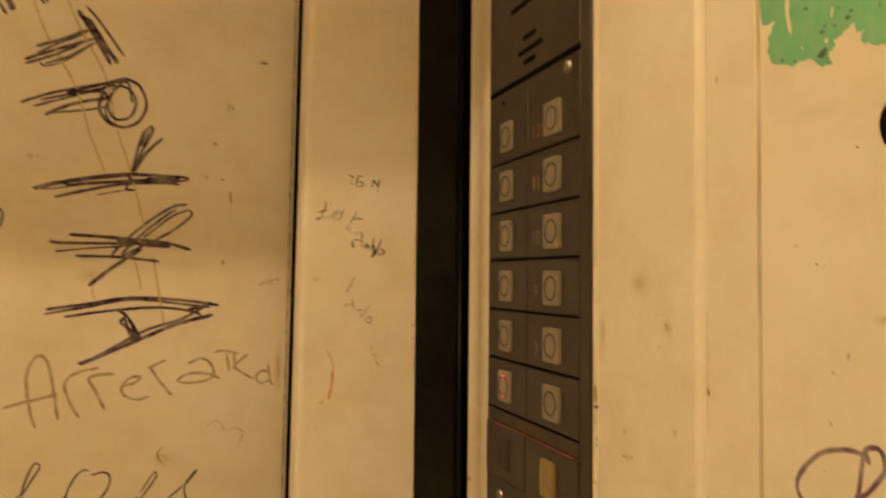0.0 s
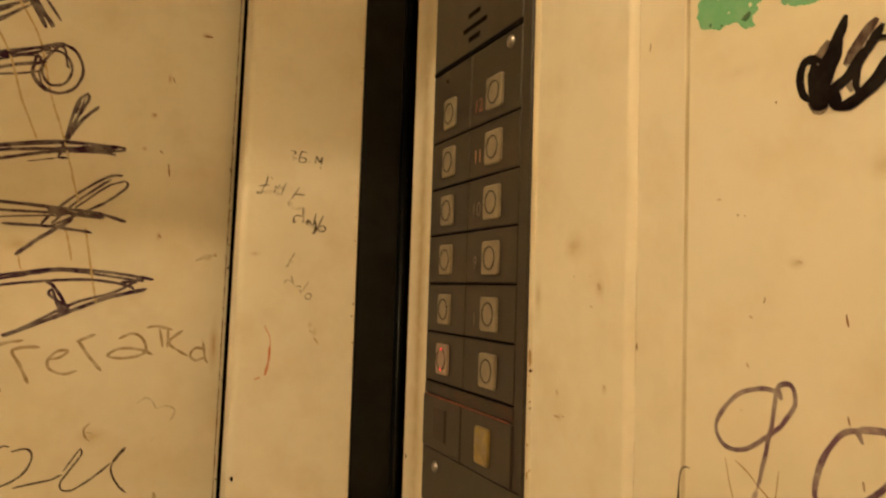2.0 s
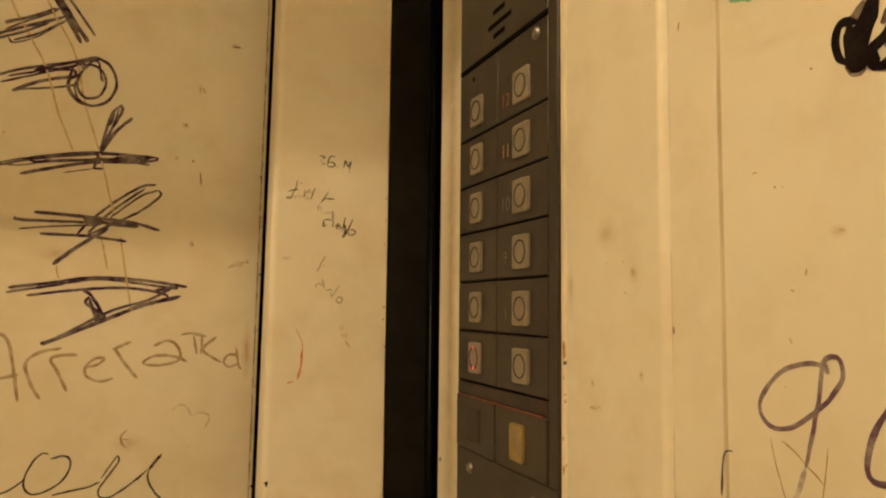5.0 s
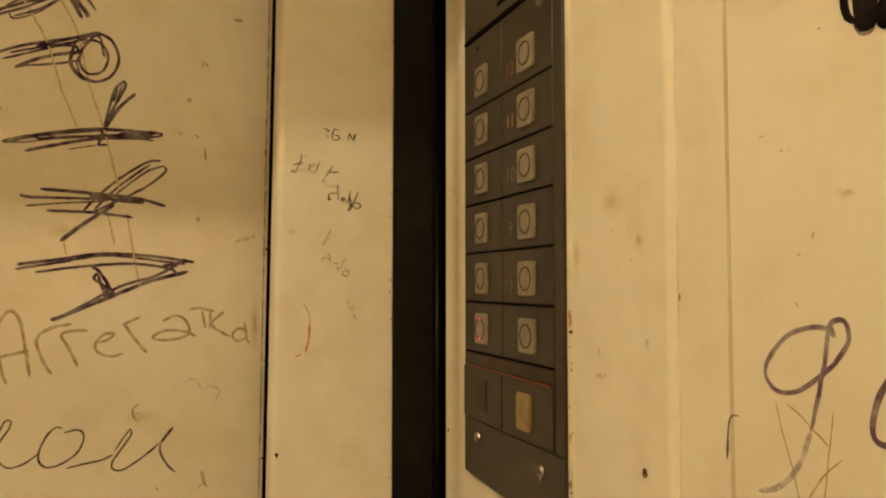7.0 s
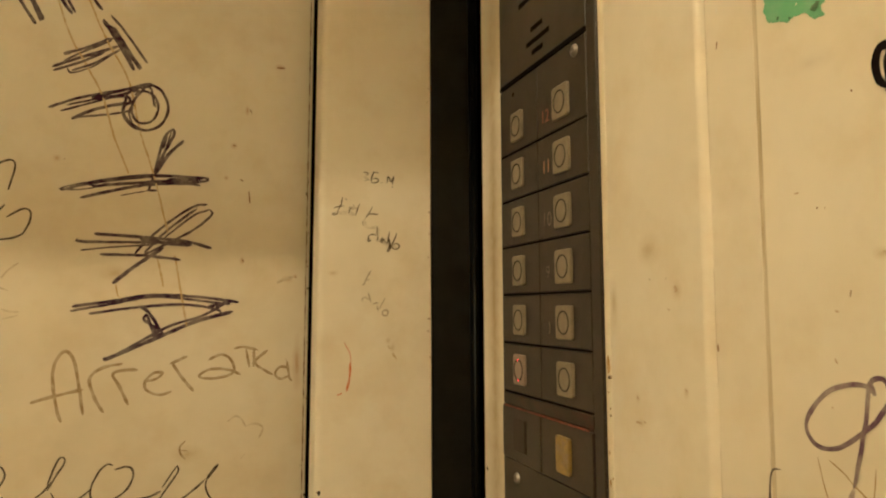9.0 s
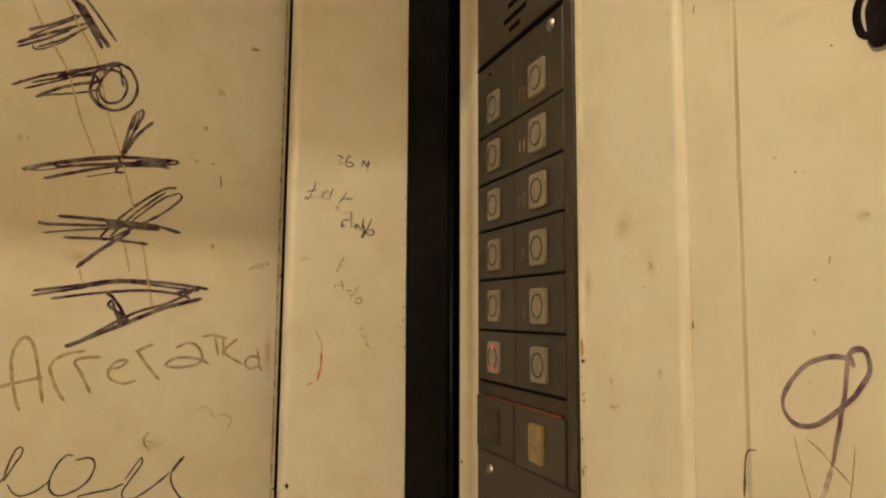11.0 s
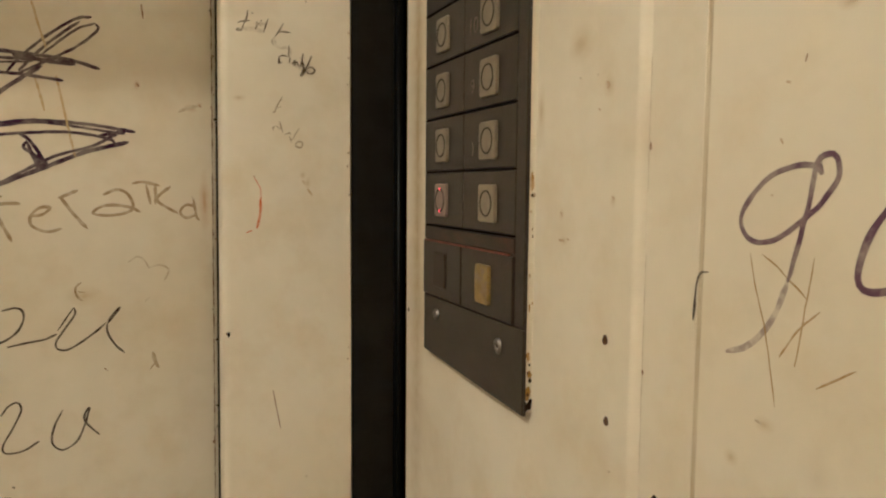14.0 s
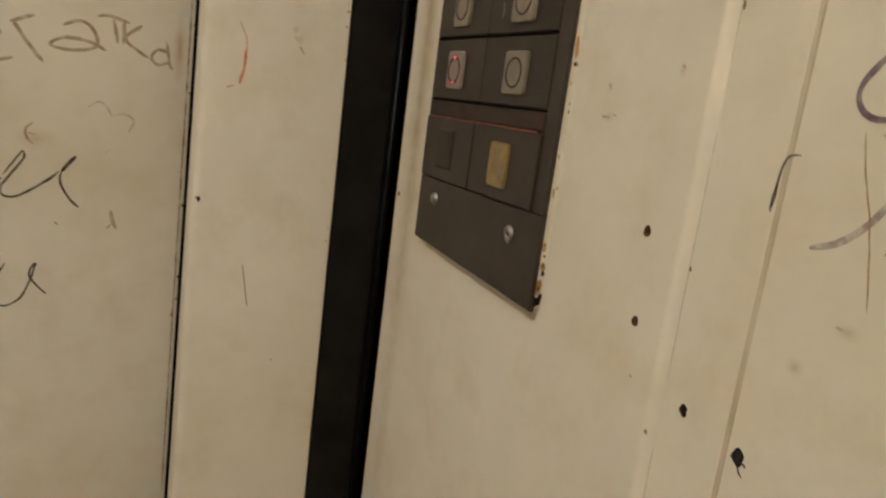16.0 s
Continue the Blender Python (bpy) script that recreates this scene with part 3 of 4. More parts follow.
inked("pen_word", "thin dark handwriting in an opening letter C", ON_DOOR, (-147, 1317), INK_PEN, [
     (1.2, [(-18.5, 21.5), (-26, 16.5), (-32.5, 5), (-33, -5), (-30, -10.5), (-22.5, -10.5), (-14, -6.5)]),
     (1.2, [(-1, 10), (-6.5, 5.5), (-7, -3), (-0.5, -9.5), (6, -9.5), (13, -0.5), (16.5, 7.5), (13.5, 13), (9, 12.5), (4, 10)]),
     (1.1, [(15, -6), (19, -12), (25.5, -13), (36.5, -7), (43.5, 1)])])
inked("pen_word", "thin dark handwriting in a second line", ON_DOOR, (-137, 1242), INK_PEN, [
     (1.1, [(-29, 7.5), (-24.5, 12), (-19, 13.5), (-15.5, 9), (-20, -1), (-25.5, -12.5), (-31.5, -18.5)]),
     (1.1, [(-18, -8), (-9, 3), (-1, 9)]),
     (1.2, [(-13, -11), (-1, 8.5)]),
     (1.3, [(15.5, 14.5), (5, 7.5), (0.5, -3), (1, -11), (6, -13.5), (18.5, -6)]),
     (1.2, [(31.5, 13), (27, 4), (27, -5), (32.5, -8), (40.5, -2)])])
inked("pen_word", "thin dark handwriting in a second line", ON_DOOR, (-52, 1247), INK_PEN, [
     (1.2, [(-36, 1), (-30.5, 16.5), (-33, 8), (-32.5, -2), (-29, -7.5)]),
     (1.2, [(-17, 10), (-12.5, 16), (-7.5, 17.5), (-6, 12.5), (-10.5, 2), (-16.5, -9), (-15.5, -14), (-6.5, -14), (3.5, -8.5)]),
     (1.2, [(17, 10), (12, -0.5), (10.5, -10.5), (16, -16), (24.5, -11.5), (29.5, -1), (32.5, 10), (29.5, 5.5), (30.5, 0), (38, -8.5)])])
inked("pen_word", "thin dark handwriting in a third line", ON_DOOR, (-97, 1193), INK_PEN, [
     (1.2, [(-51.5, 8), (-38.5, 11.5)]),
     (1.1, [(-44.5, 10), (-47.5, 2.5), (-57, -10.5)]),
     (1.3, [(-27.5, -7.5), (-19.5, -2.5), (-16, 5.5), (-18.5, 8.5), (-21.5, 4), (-19, -6), (-11.5, -17), (0, -10.5), (8, -2)]),
     (1.2, [(6, -13), (13, -1), (24.5, 10), (34, 9), (37, 2.5), (31, -4), (24, -2), (24.5, 5), (26.5, 9)]),
     (1.4, [(32.5, 18), (34, 17)]),
     (1, [(36.5, -23.5), (37.5, -24.5)])])
inked("pen_mark", "pale blue pen cross", ON_DOOR, (-163, 1394), INK_BLUEPEN, [
     (1.1, [(-24, 9.5), (-14.5, -0.5), (-3, -10)]),
     (1.3, [(-11, -7), (-2.5, -1.5)]),
     (1, [(4.5, 5), (10.5, 14)]),
     (1.6, [(8.5, -5.5), (9.5, -8)]),
     (0.9, [(10, 3.5), (11, 0)])])
inked("pen_mark", "dark pen loops", ON_DOOR, (-137, 1501), INK_PEN, [
     (1.3, [(-10, 21), (-5.5, 26), (1, 29), (4.5, 25.5), (1, 8.5)]),
     (1.3, [(-9, -12), (-4.5, -6), (-0.5, -1)]),
     (1.3, [(0.5, -9.5), (10.5, -3.5), (15, -7.5), (10, -20.5), (-3.5, -24.5), (-8.5, -22)])])
inked("pencil_mark", "faint grey pencil smear", ON_DOOR, (-103, 1432), INK_FAINT, [
     (1.2, [(-35, 19), (-30.5, 25), (-25, 29.5)]),
     (1.2, [(-36.5, 13.5), (-30.5, 11)]),
     (1.2, [(-34, -1), (-29.5, -2.5), (-23.5, -3)]),
     (1, [(-33, -7.5), (-24, -5)]),
     (1.2, [(149, -38), (151.5, -45.5)])])
inked("nick", "small dark nicks in the door paint", ON_DOOR, (6, 1500), INK_NICK, [
     (1.4, [(31, 110.5), (37, 110.5)]),
     (1.2, [(12, 77), (13.5, 73.5)]),
     (1.2, [(0.5, 49.5), (2.5, 49)]),
     (1.3, [(-109.5, 33), (-109, 32.5)]),
     (1.2, [(6, 24.5), (8, 23)]),
     (1, [(12, 16), (13, 7)]),
     (1.1, [(8, -33.5), (9.5, -36)]),
     (1.3, [(46, -46.5), (47, -47)]),
     (1, [(-16, -217.5), (-14, -219.5)])])
inked("pencil_mark", "faint pencilled heart", ON_DOOR, (25, 1368), INK_FAINT, [
     (1.3, [(-19, -17), (-13.5, -13.5), (-9, -16.5), (-6.5, -21.5)]),
     (1.3, [(-6.5, -21), (0.5, -19.5), (5.5, -23), (2.5, -30)]),
     (1, [(-9.5, -43.5), (-6.5, -40.5)]),
     (2.4, [(14, 81), (20, 84), (26, 85.5)])])
inked("pen_word", "tiny dark pen letters", ON_JAMB, (100, 1480), INK_SMALLPEN, [
     (0.9, [(-1, 45), (-3, 40), (-3, 37)]),
     (0.8, [(-2, 44), (2, 44)]),
     (0.9, [(-2, 40), (1, 40), (2, 38), (0, 37), (-3, 37)]),
     (0.9, [(8, 37), (9, 42), (11, 38), (13, 42), (12, 36)]),
     (0.8, [(12, 35), (12, 34)]),
     (0.6, [(4, 38), (4, 37)])])
inked("pen_word", "faded pen letter", ON_JAMB, (100, 1480), INK_FAINTPEN, [
     (0.8, [(-9, 44), (-7, 44), (-5, 43), (-7, 42)]),
     (0.6, [(-7, 40), (-5, 39), (-8, 38)])])
inked("pen_scribble", "faded pen scribble in two words", ON_JAMB, (100, 1480), INK_FAINTPEN, [
     (0.9, [(-23, 26), (-24, 21), (-26, 17)]),
     (0.8, [(-29, 18), (-27, 19), (-22, 20)]),
     (1.1, [(-28, 15), (-30, 14), (-27, 14), (-26, 17)]),
     (0.7, [(-21, 25), (-20, 24)]),
     (0.9, [(-18, 20), (-18, 17), (-19, 15)]),
     (0.8, [(-15, 21), (-16, 17)]),
     (0.8, [(-11, 22), (-13, 17), (-14, 14)]),
     (0.8, [(-18, 18), (-16, 19)]),
     (1, [(-2, 20), (-5, 15), (-7, 12)]),
     (1.2, [(-6, 14), (-4, 15), (2, 15)]),
     (0.8, [(1, 7), (1, 2), (2, -1)]),
     (1, [(-5, 0), (-2, 1), (1, 0)]),
     (1.3, [(-5, 0), (-5, -2), (-5, -4), (-3, -3)]),
     (0.9, [(2, 0), (1, -4)]),
     (0.9, [(3, -4), (5, -1), (4, -5), (6, -2), (7, -5), (9, -3)]),
     (1, [(10, 3), (9, -2), (8, -6)]),
     (1.1, [(15, 2), (13, -3), (9, -11)]),
     (1.5, [(9, -2), (10, -4), (10, -7), (8, -11)]),
     (1, [(12, -6), (15, -5), (17, -7), (15, -9), (12, -9)]),
     (1, [(10, -6), (13, -9)])])
inked("pen_smudge", "smudged grey shade round the faded pen words", ON_JAMB, (100, 1480), INK_SMUDGE, [
     (2.6, [(-28, 15), (-19, 15), (-13, 14)]),
     (2.2, [(-8, 11), (-7, 7), (-4, 5)]),
     (2.4, [(2, -3), (6, -5), (15, -8)]),
     (2.2, [(-4, 5), (1, 6), (2, 1)]),
     (2.2, [(-8, 41), (-6, 39)]),
     (2, [(-19, 18), (-13, 19)])])
inked("pen_scribble", "very faint pen scribble", ON_JAMB, (100, 1480), INK_PALEPEN, [
     (0.9, [(-7, 12), (-9, 9), (-8, 7), (-5, 6)]),
     (0.9, [(-3, -24), (-6, -29), (-8, -34)]),
     (1, [(-9, -34), (-7, -33)]),
     (0.8, [(-6, -31), (-4, -30)]),
     (0.9, [(-9, -45), (-9, -43), (-7, -42)]),
     (0.9, [(-5, -39), (-4, -43), (-3, -46)]),
     (0.8, [(-7, -42), (-4, -44)]),
     (0.8, [(-2, -47), (1, -46), (2, -47)]),
     (0.9, [(7, -43), (5, -46), (3, -50)]),
     (0.9, [(1, -48), (2, -52)]),
     (0.8, [(2, -50), (4, -49)]),
     (1.1, [(5, -52), (7, -51), (9, -52), (8, -55), (5, -54), (5, -52)])])
inked("stain", "small yellow-brown stains on the jamb", ON_JAMB, (112, 1401), INK_GOLD, [
     (2, [(-3, 4), (-1.5, 1.5)]),
     (1.6, [(0, -1.5), (3, -5.5)])])
inked("stain", "small reddish-brown rust stains", ON_COLUMN, (-258, 1409), INK_STAIN, [
     (2.3, [(19.5, 29.5), (21.5, 27.5)]),
     (1.6, [(21.5, 28.5), (20, 27)]),
     (1.1, [(15, 20.5), (16.5, 20)]),
     (1.3, [(24.5, -10.5), (26, -11.5)]),
     (1.7, [(-8.5, -17), (-7, -18.5)]),
     (1.7, [(-9.5, -28), (-5.5, -28)]),
     (1.2, [(-3.5, -27), (-2, -27.5)]),
     (2, [(-32.5, -43), (-32, -50)]),
     (1.6, [(-29.5, 60.5), (-29, 47.5)])])
inked("nick", "pinprick dark spots in the paint", ON_COLUMN, (-270, 1412), INK_NICK, [
     (0.7, [(26, 30), (26.5, 29.5)]),
     (0.6, [(15, 30), (15.5, 29.5)]),
     (0.9, [(-18.5, -1), (-18.5, -12.5)]),
     (0.8, [(-24.5, -51.5), (-24.5, -54)])])
inked("stain", "faint reddish-brown smears on the wall", ON_WALL, (-165, 1436), INK_STAIN, [
     (1.6, [(17, 9.5), (19, 9)]),
     (1, [(0, -7), (1.5, -7.5)]),
     (1.1, [(-1, -21.5), (0, -23)]),
     (0.8, [(-3, -36), (-2.5, -36.5)]),
     (0.9, [(-13.5, 30.5), (-11.5, 30.5)]),
     (0.9, [(-2, 24.5), (-1.5, 24.5)])])
inked("stain", "brown smear beside the bead", ON_WALL, (-207, 1476), INK_STAIN, [
     (1.6, [(-13, 9), (-13, 7.5)]),
     (1, [(14, -8), (13.5, -9.5)])])
inked("red_tick", "short orange-red crayon tick", ON_JAMB, (80, 1387), INK_RED, [
     (1.5, [(3, 6.5), (2.5, -3), (0.5, -12)]),
     (1, [(-6, -14.5), (-2.5, -13)]),
     (0.7, [(-1, 20), (3, 12), (3, 4.5)])])
inked("nick", "small dark nicks in the jamb paint", ON_JAMB, (94, 1435), INK_NICK, [
     (0.9, [(-15, -27.5), (-14.5, -28.5)]),
     (1.2, [(-33, -124), (-32, -125.5)]),
     (1.4, [(46, 154), (46.5, 151.5)])])
inked("nick", "small dark nicks low on the jamb", ON_JAMB, (101, 1237), INK_NICK, [
     (0.9, [(8.5, -23), (9.5, -24.5)]),
     (0.6, [(-12, 36), (-7.5, 10)])])
inked("marker_digit", "violet marker figure nine", ON_WALL, (-159, 1399), INK_VIOLET, [
     (1.5, [(6, 6), (4.5, 8), (-1, 8.5), (-10, 5.5), (-17, -1.5), (-19, -7), (-15, -11.5), (-7.5, -11), (1, -5.5), (7.5, 0.5), (10.5, 5.5), (10, 10), (7.5, 11), (4.5, 9), (3, 0), (0, -12.5), (-2.5, -21.5)]),
     (2.1, [(4.5, 9.5), (6, 6)])])
inked("marker_digit", "fading violet marker tail of the nine", ON_WALL, (-170, 1364), INK_VIOLETFADE, [
     (1.8, [(8.5, 13.5), (5, 4.5), (0.5, -2), (-5, -6.5), (-11.5, -9)])])
inked("marker_digit", "violet marker figure zero with a tail", ON_WALL, (-129, 1390), INK_VIOLET, [
     (1.7, [(1, 7.5), (-1, 10.5), (-6, 8), (-11, 0), (-13, -9), (-10, -12), (-3, -10), (4.5, -4.5), (10.5, 3), (11, 7.5), (8, 11.5), (2.5, 11.5), (-2, 10)]),
     (2.6, [(3, -7), (4.5, -11), (3.5, -16)])])
inked("scratch_line", "thin brown scratches crossing the nine", ON_WALL, (-159, 1368), INK_SCRATCH, [
     (0.48, [(-15, 16), (-13, 7.5), (-9, -4.5), (-4.5, -24)]),
     (0.48, [(5, 16.5), (3.5, 5), (1, -12)]),
     (0.6, [(7.5, 3.5), (1, -3), (-4, -10.5)]),
     (0.48, [(-11, 16), (-6.5, 13.5), (3.5, 6)]),
     (0.55, [(7.5, -16), (13.5, -12), (18, -9)])])
inked("marker_curl", "short black marker curl over the panel joint", ON_WALL, (-194, 1369), INK_PEN, [
     (0.7, [(4.5, 8), (1, 7), (-0.5, 1.5), (-1, -7.5)]),
     (1.2, [(-0.5, 0), (-1, -7)])])
inked("nick", "thin brown nicks in the wall paint", ON_WALL, (-140, 1433), INK_NICK, [
     (0.8, [(-19, 2), (-19.5, 0)]),
     (0.8, [(7.5, -2), (8, -5.5)]),
     (0.9, [(19, -3.5), (23, -5.5), (26, -7)]),
     (1.1, [(-30, 28), (-29.5, 27.5)]),
     (0.9, [(-15.5, 61), (-15, 60.5)]),
     (0.9, [(8, -29), (8.5, -31.5)]),
     (0.8, [(12, -45), (12.5, -47.5)])])
inked("nick", "thin dark nicks beside the corner bead", ON_WALL, (-217, 1476), INK_NICK, [
     (1, [(5, 53.5), (4.5, 50.5)]),
     (0.8, [(-3, -58), (-2.5, -63.5)]),
     (0.8, [(-3, 10.5), (-2, 6)])])
inked("stain", "faint rub low on the wall", ON_WALL, (-169, 1338), INK_FAINT, [
     (1.4, [(-1, 0.5), (1.5, 0)])])
inked("marker_blot", "thick black marker scrawl", ON_WALL, (-133, 1498), INK_SCRAWL, [
     (3.2, [(0.5, 15), (-1, 11), (-3.5, 7), (-4.5, 4)]),
     (3, [(0, 13), (-2, 10), (-4, 5.5)]),
     (5.3, [(-5.5, 7.5), (-8, 2), (-9, -4)]),
     (4, [(-1.5, 6.5), (-5, -0.5), (-7.5, -6)]),
     (2.6, [(-7, 4), (-11, 5.5), (-13, 4.5), (-14, 0.5), (-13, -4), (-10.5, -6.5)]),
     (3.7, [(-9.5, 4), (-9.5, -2.5), (-10, -6.5)]),
     (4.8, [(-10.5, -5.5), (-7, -7.5), (-3.5, -6)]),
     (3.2, [(7.5, 4.5), (3.5, 0.5), (0.5, -3), (-5, -5.5)]),
     (2.8, [(11, 9), (8, 5), (5, 1.5), (3.5, -1.5), (3.5, -6)]),
     (4.4, [(-2.5, -5.5), (-2.5, -9), (-1, -10.5)]),
     (3.9, [(-1.5, -10.5), (3, -9.5), (8, -6.5), (12, -2.5), (14, 0.5)]),
     (2.6, [(0, -3.5), (-2.5, -5)]),
     (2.6, [(3, -3), (4, -7.5)]),
     (4.3, [(17.5, 9.5), (15, 3.5), (13, -2)]),
     (3.3, [(12.6, -1.5), (13.5, -5.5), (17, -7), (21, -5.8), (25, -3)]),
     (4.6, [(-1.3, 9.5), (-4, 4), (-6.5, -1)]),
     (1.4, [(6.5, 5.5), (10.5, 5.5), (13.5, 4.5)])])
inked("marker_blot", "thin streaky end of the marker scrawl", ON_WALL, (-135, 1497), INK_FADEMARK, [
     (2.3, [(-9, -6), (-7, -8.5), (-4.5, -9), (-3, -8.5)]),
     (3.2, [(11.5, 12), (7.5, 8.5), (4, 4), (2, 2)]),
     (2.8, [(-2.8, 10.5), (-6, 6.5), (-8.2, 3)]),
     (1.9, [(2.5, -1.5), (3.5, -4), (4, -6)])])

# green paint patch, torn at its lower edge, with scraped streaks
splash("paint_patch", "torn patch of green paint", ON_WALL, (-162, 1541), GREEN,
       [(-28.5, 70), (-28.5, -0.5), (-23, -0.5), (-26, -6), (-26.5, -10), (-24, -15), (-19, -16), (-15.5, -17.5), (-13.5, -16.5), (-8.5, -17.5), (-6.5, -19.5), (-5.5, -20.5), (-1, -21), (-2.5, -17.5), (0, -16), (-0.5, -14), (2, -13.5), (4, -12), (6.5, -11), (7, -14.5), (9.5, -14), (8, -17), (13.5, -20), (18.5, -21), (22, -21), (24, -18), (28, 20), (66, 70)], 0.6, 0.0001, rounds=3, fray=0.3)
inked("paint_scrape", "pale scrape through the green paint", ON_WALL, (-162, 1541), PAINT, [
     (1.5, [(-17.5, 8), (-18, 2.5), (-17.5, -2.5), (-16.5, -7)]), (1, [(-1.5, -7), (-1, -4)]), (0.8, [(14, 16), (16, 6)])])
for u, v, r in ((-5, -17, 1.5), (-3.8, -16.2, 1.0), (-4.6, -10.3, 1.0), (-3.6, -8.8, 0.6), (-0.2, -9.8, 0.6), (4.2, -8.8, 1.1), (5.4, -7.4, 0.7), (20.2, -16, 1.0), (-10.5, -1, 0.8), (9, -3, 0.8), (14.5, -9, 0.5), (-20, -14.6, 0.7), (-15, -16.4, 0.6), (24, -16.5, 0.5), (1.2, -5, 0.5)):
    splash("paint_scrape", "dark scuff on the green paint", ON_WALL, (u - 162, v + 1541), DARK_GREEN, spot(r, 8, 0.7), 0.9, 0.0003, 2, 0.12)
for u, v, r in ((-3.2, -13.4, 0.7), (0.6, 0.5, 0.8), (-12, -13, 0.4), (17, -4, 0.5)):
    splash("paint_scrape", "pale fleck in the green paint", ON_WALL, (u - 162, v + 1541), PAINT, spot(r, 7, 1.1), 0.7, 0.0003, 1)
# burn on the door with scorched fibres
splash("burn_mark", "dark brown burn on the door paint", ON_DOOR, (-166, 1277), INK_BURN,
       [(-16, -12), (-14, 3), (-9, 6), (-4, 4), (6, 8), (19, 6), (20, 3), (10, 1), (4, -4), (-1, -11), (-8, -9)], 1.1, 0.0006)
splash("scorch", "pale scorched halo of the burn", ON_DOOR, (-172, 1274), INK_HALO, spot(15, 11, 0.7), 0.8, 0.0003)
inked("burn_streak", "thin scorched streaks", ON_DOOR, (-166, 1277), INK_BURN, [
     (1.0, [(-14, 20), (2, 18)]), (1.3, [(-10, 14), (10, 11), (26, 11)]), (1.0, [(14, 16), (24, 16)]), (1.4, [(0, 18), (2, 4)]),
     (1.2, [(14, 20), (15, 5), (18, -6), (19, -20)]), (0.9, [(-20, 5), (-10, 4)]), (0.9, [(-2, -10), (2, -20)]), (0.9, [(-20, -12), (-8, -11)])])
splash("ink_blot", "dark violet-black blot of ink", ON_WALL, (-188, 1294.8), INK_BLACK, spot(2.1, 11, 1.25), 0.25, 0.0002, 2)
inked("ink_drip", "two short drips under the ink blot", ON_WALL, (-188, 1294.8), INK_BLACK, [
     (0.8, [(0.4, -1.8), (1.2, -3.6), (2.6, -4.6)]), (0.6, [(1.4, -0.8), (2.4, -1.2), (3.0, -1.6)])])
# grime along the door's edge, the jamb's edge and under the control panel
inked("grime", "brown grime along the door's edge", ON_DOOR, (58.6, 1400), INK_GRIME, [(0.9, [(-2.0, -300), (-0.2, -100), (1.7, 100), (3.4, 280)])])
inked("grime", "thin brown line of dirt along the rolled edge", ON_WALL, (-218.1, 1400), INK_FAINT, [
     (0.5, [(0, -220), (0.1, -150), (0, -118)]), (0.4, [(0.1, -95), (0, -60), (0.1, -20)]), (0.35, [(0, 0), (0, 45)]), (0.3, [(0, 80), (0.1, 190)])])
for u, v, r, tall in ( (217.3, 1415, 0.45, 3.4), (217.6, 1340, 0.5, 1.8), (217.8, 1262, 0.55, 3.2), (217.2, 1254, 0.6, 1.7), (219.5, 1287, 0.8, 1.1), (230.5, 1301, 0.4, 1.0)):
    splash("paint_chip", "small rusty chip at the rolled edge", ON_WALL if u < 218.2 else ON_COLUMN, (-u, v), INK_NICK, spot(r, 7, tall), 0.6, 0.0003, 1)
for u, v, r in ((210.5, 1541, 0.45), (210.8, 1511, 0.4)):
    splash("paint_chip", "pale raised chip of paint", ON_WALL, (-u - 0.9, v), CEILING, spot(r, 7, 4.0), 0.4, 0.0004, 1)
splash("nick", "dark rusty nick at the sheet's edge", ON_COLUMN, (-441, 1325), INK_BURN, spot(1.5, 8, 0.9), 0.8, 0.0003, 2)
splash("nick", "black chip on the jamb's edge", ON_JAMB, (62.8, 1310), INK_BLACK, spot(1.0, 8, 1.9), 0.4, 0.0003, 2)


def stain(label, surface, u, v, wide, tall, mat):
    """A soft-edged stain or toned patch, of that half width and half height in millimetres, just proud of the paint."""
    owner, place = surface
    centre, lift = Vector(place(u, v, 0.00003 + 0.000002 * len([c for c in owner.children if c.name.startswith("stain")]))), Vector(place(u, v, 1)) - Vector(place(u, v, 0))
    across = Vector(place(u + 1000, v, 0)) - Vector(place(u, v, 0))
    bm = bmesh.new()
    bmesh.ops.create_circle(bm, cap_ends=True, segments=28, radius=1.0)
    ob = part("stain", bm, mix_for(mat, owner), owner, label)
    ob.matrix_local = Matrix.Translation(centre) @ Matrix((across, Vector((0, 0, 1)), lift)).transposed().to_4x4() @ Matrix.Diagonal((wide / 1000, tall / 1000, 1, 1))


for u, v, wide, tall in ((-255, 1454, 13, 11), (-266, 1391, 3, 4), (-264, 1381, 4.5, 3), (-233, 1397, 3, 4), (-237, 1437, 5, 6.5), (-283, 1432, 5, 16)):
    stain("soft olive-brown stain", ON_COLUMN, u, v, wide, tall, STAIN_OLIVE)
for u, v, wide, tall in ((-148, 1445, 5, 3), (-167, 1338, 5, 3.5), (-178, 1325, 4, 3.5), (-120, 1470, 12, 7)):
    stain("soft olive-brown stain", ON_WALL, u, v, wide, tall, STAIN_OLIVE)
# tall yellow-brown ellipse that darkens the strip between panel and post
stain("darker yellow-brown strip beside the control panel", ON_COLUMN, -426.5, 1440, 18.5, 480, STRIP_TONE)
stain("faint grey rub", ON_WALL, -170, 1507, 16, 5, STAIN_SOOT)
stain("faint grey rub", ON_WALL, -150, 1330, 9, 12, STAIN_SOOT)
for u, v, wide, tall in ((112, 1403, 3.5, 6), (109, 1408, 3, 4), (71, 1454, 6, 3)):
    stain("yellowish stain on the jamb", ON_JAMB, u, v, wide, tall, STAIN_OLIVE)
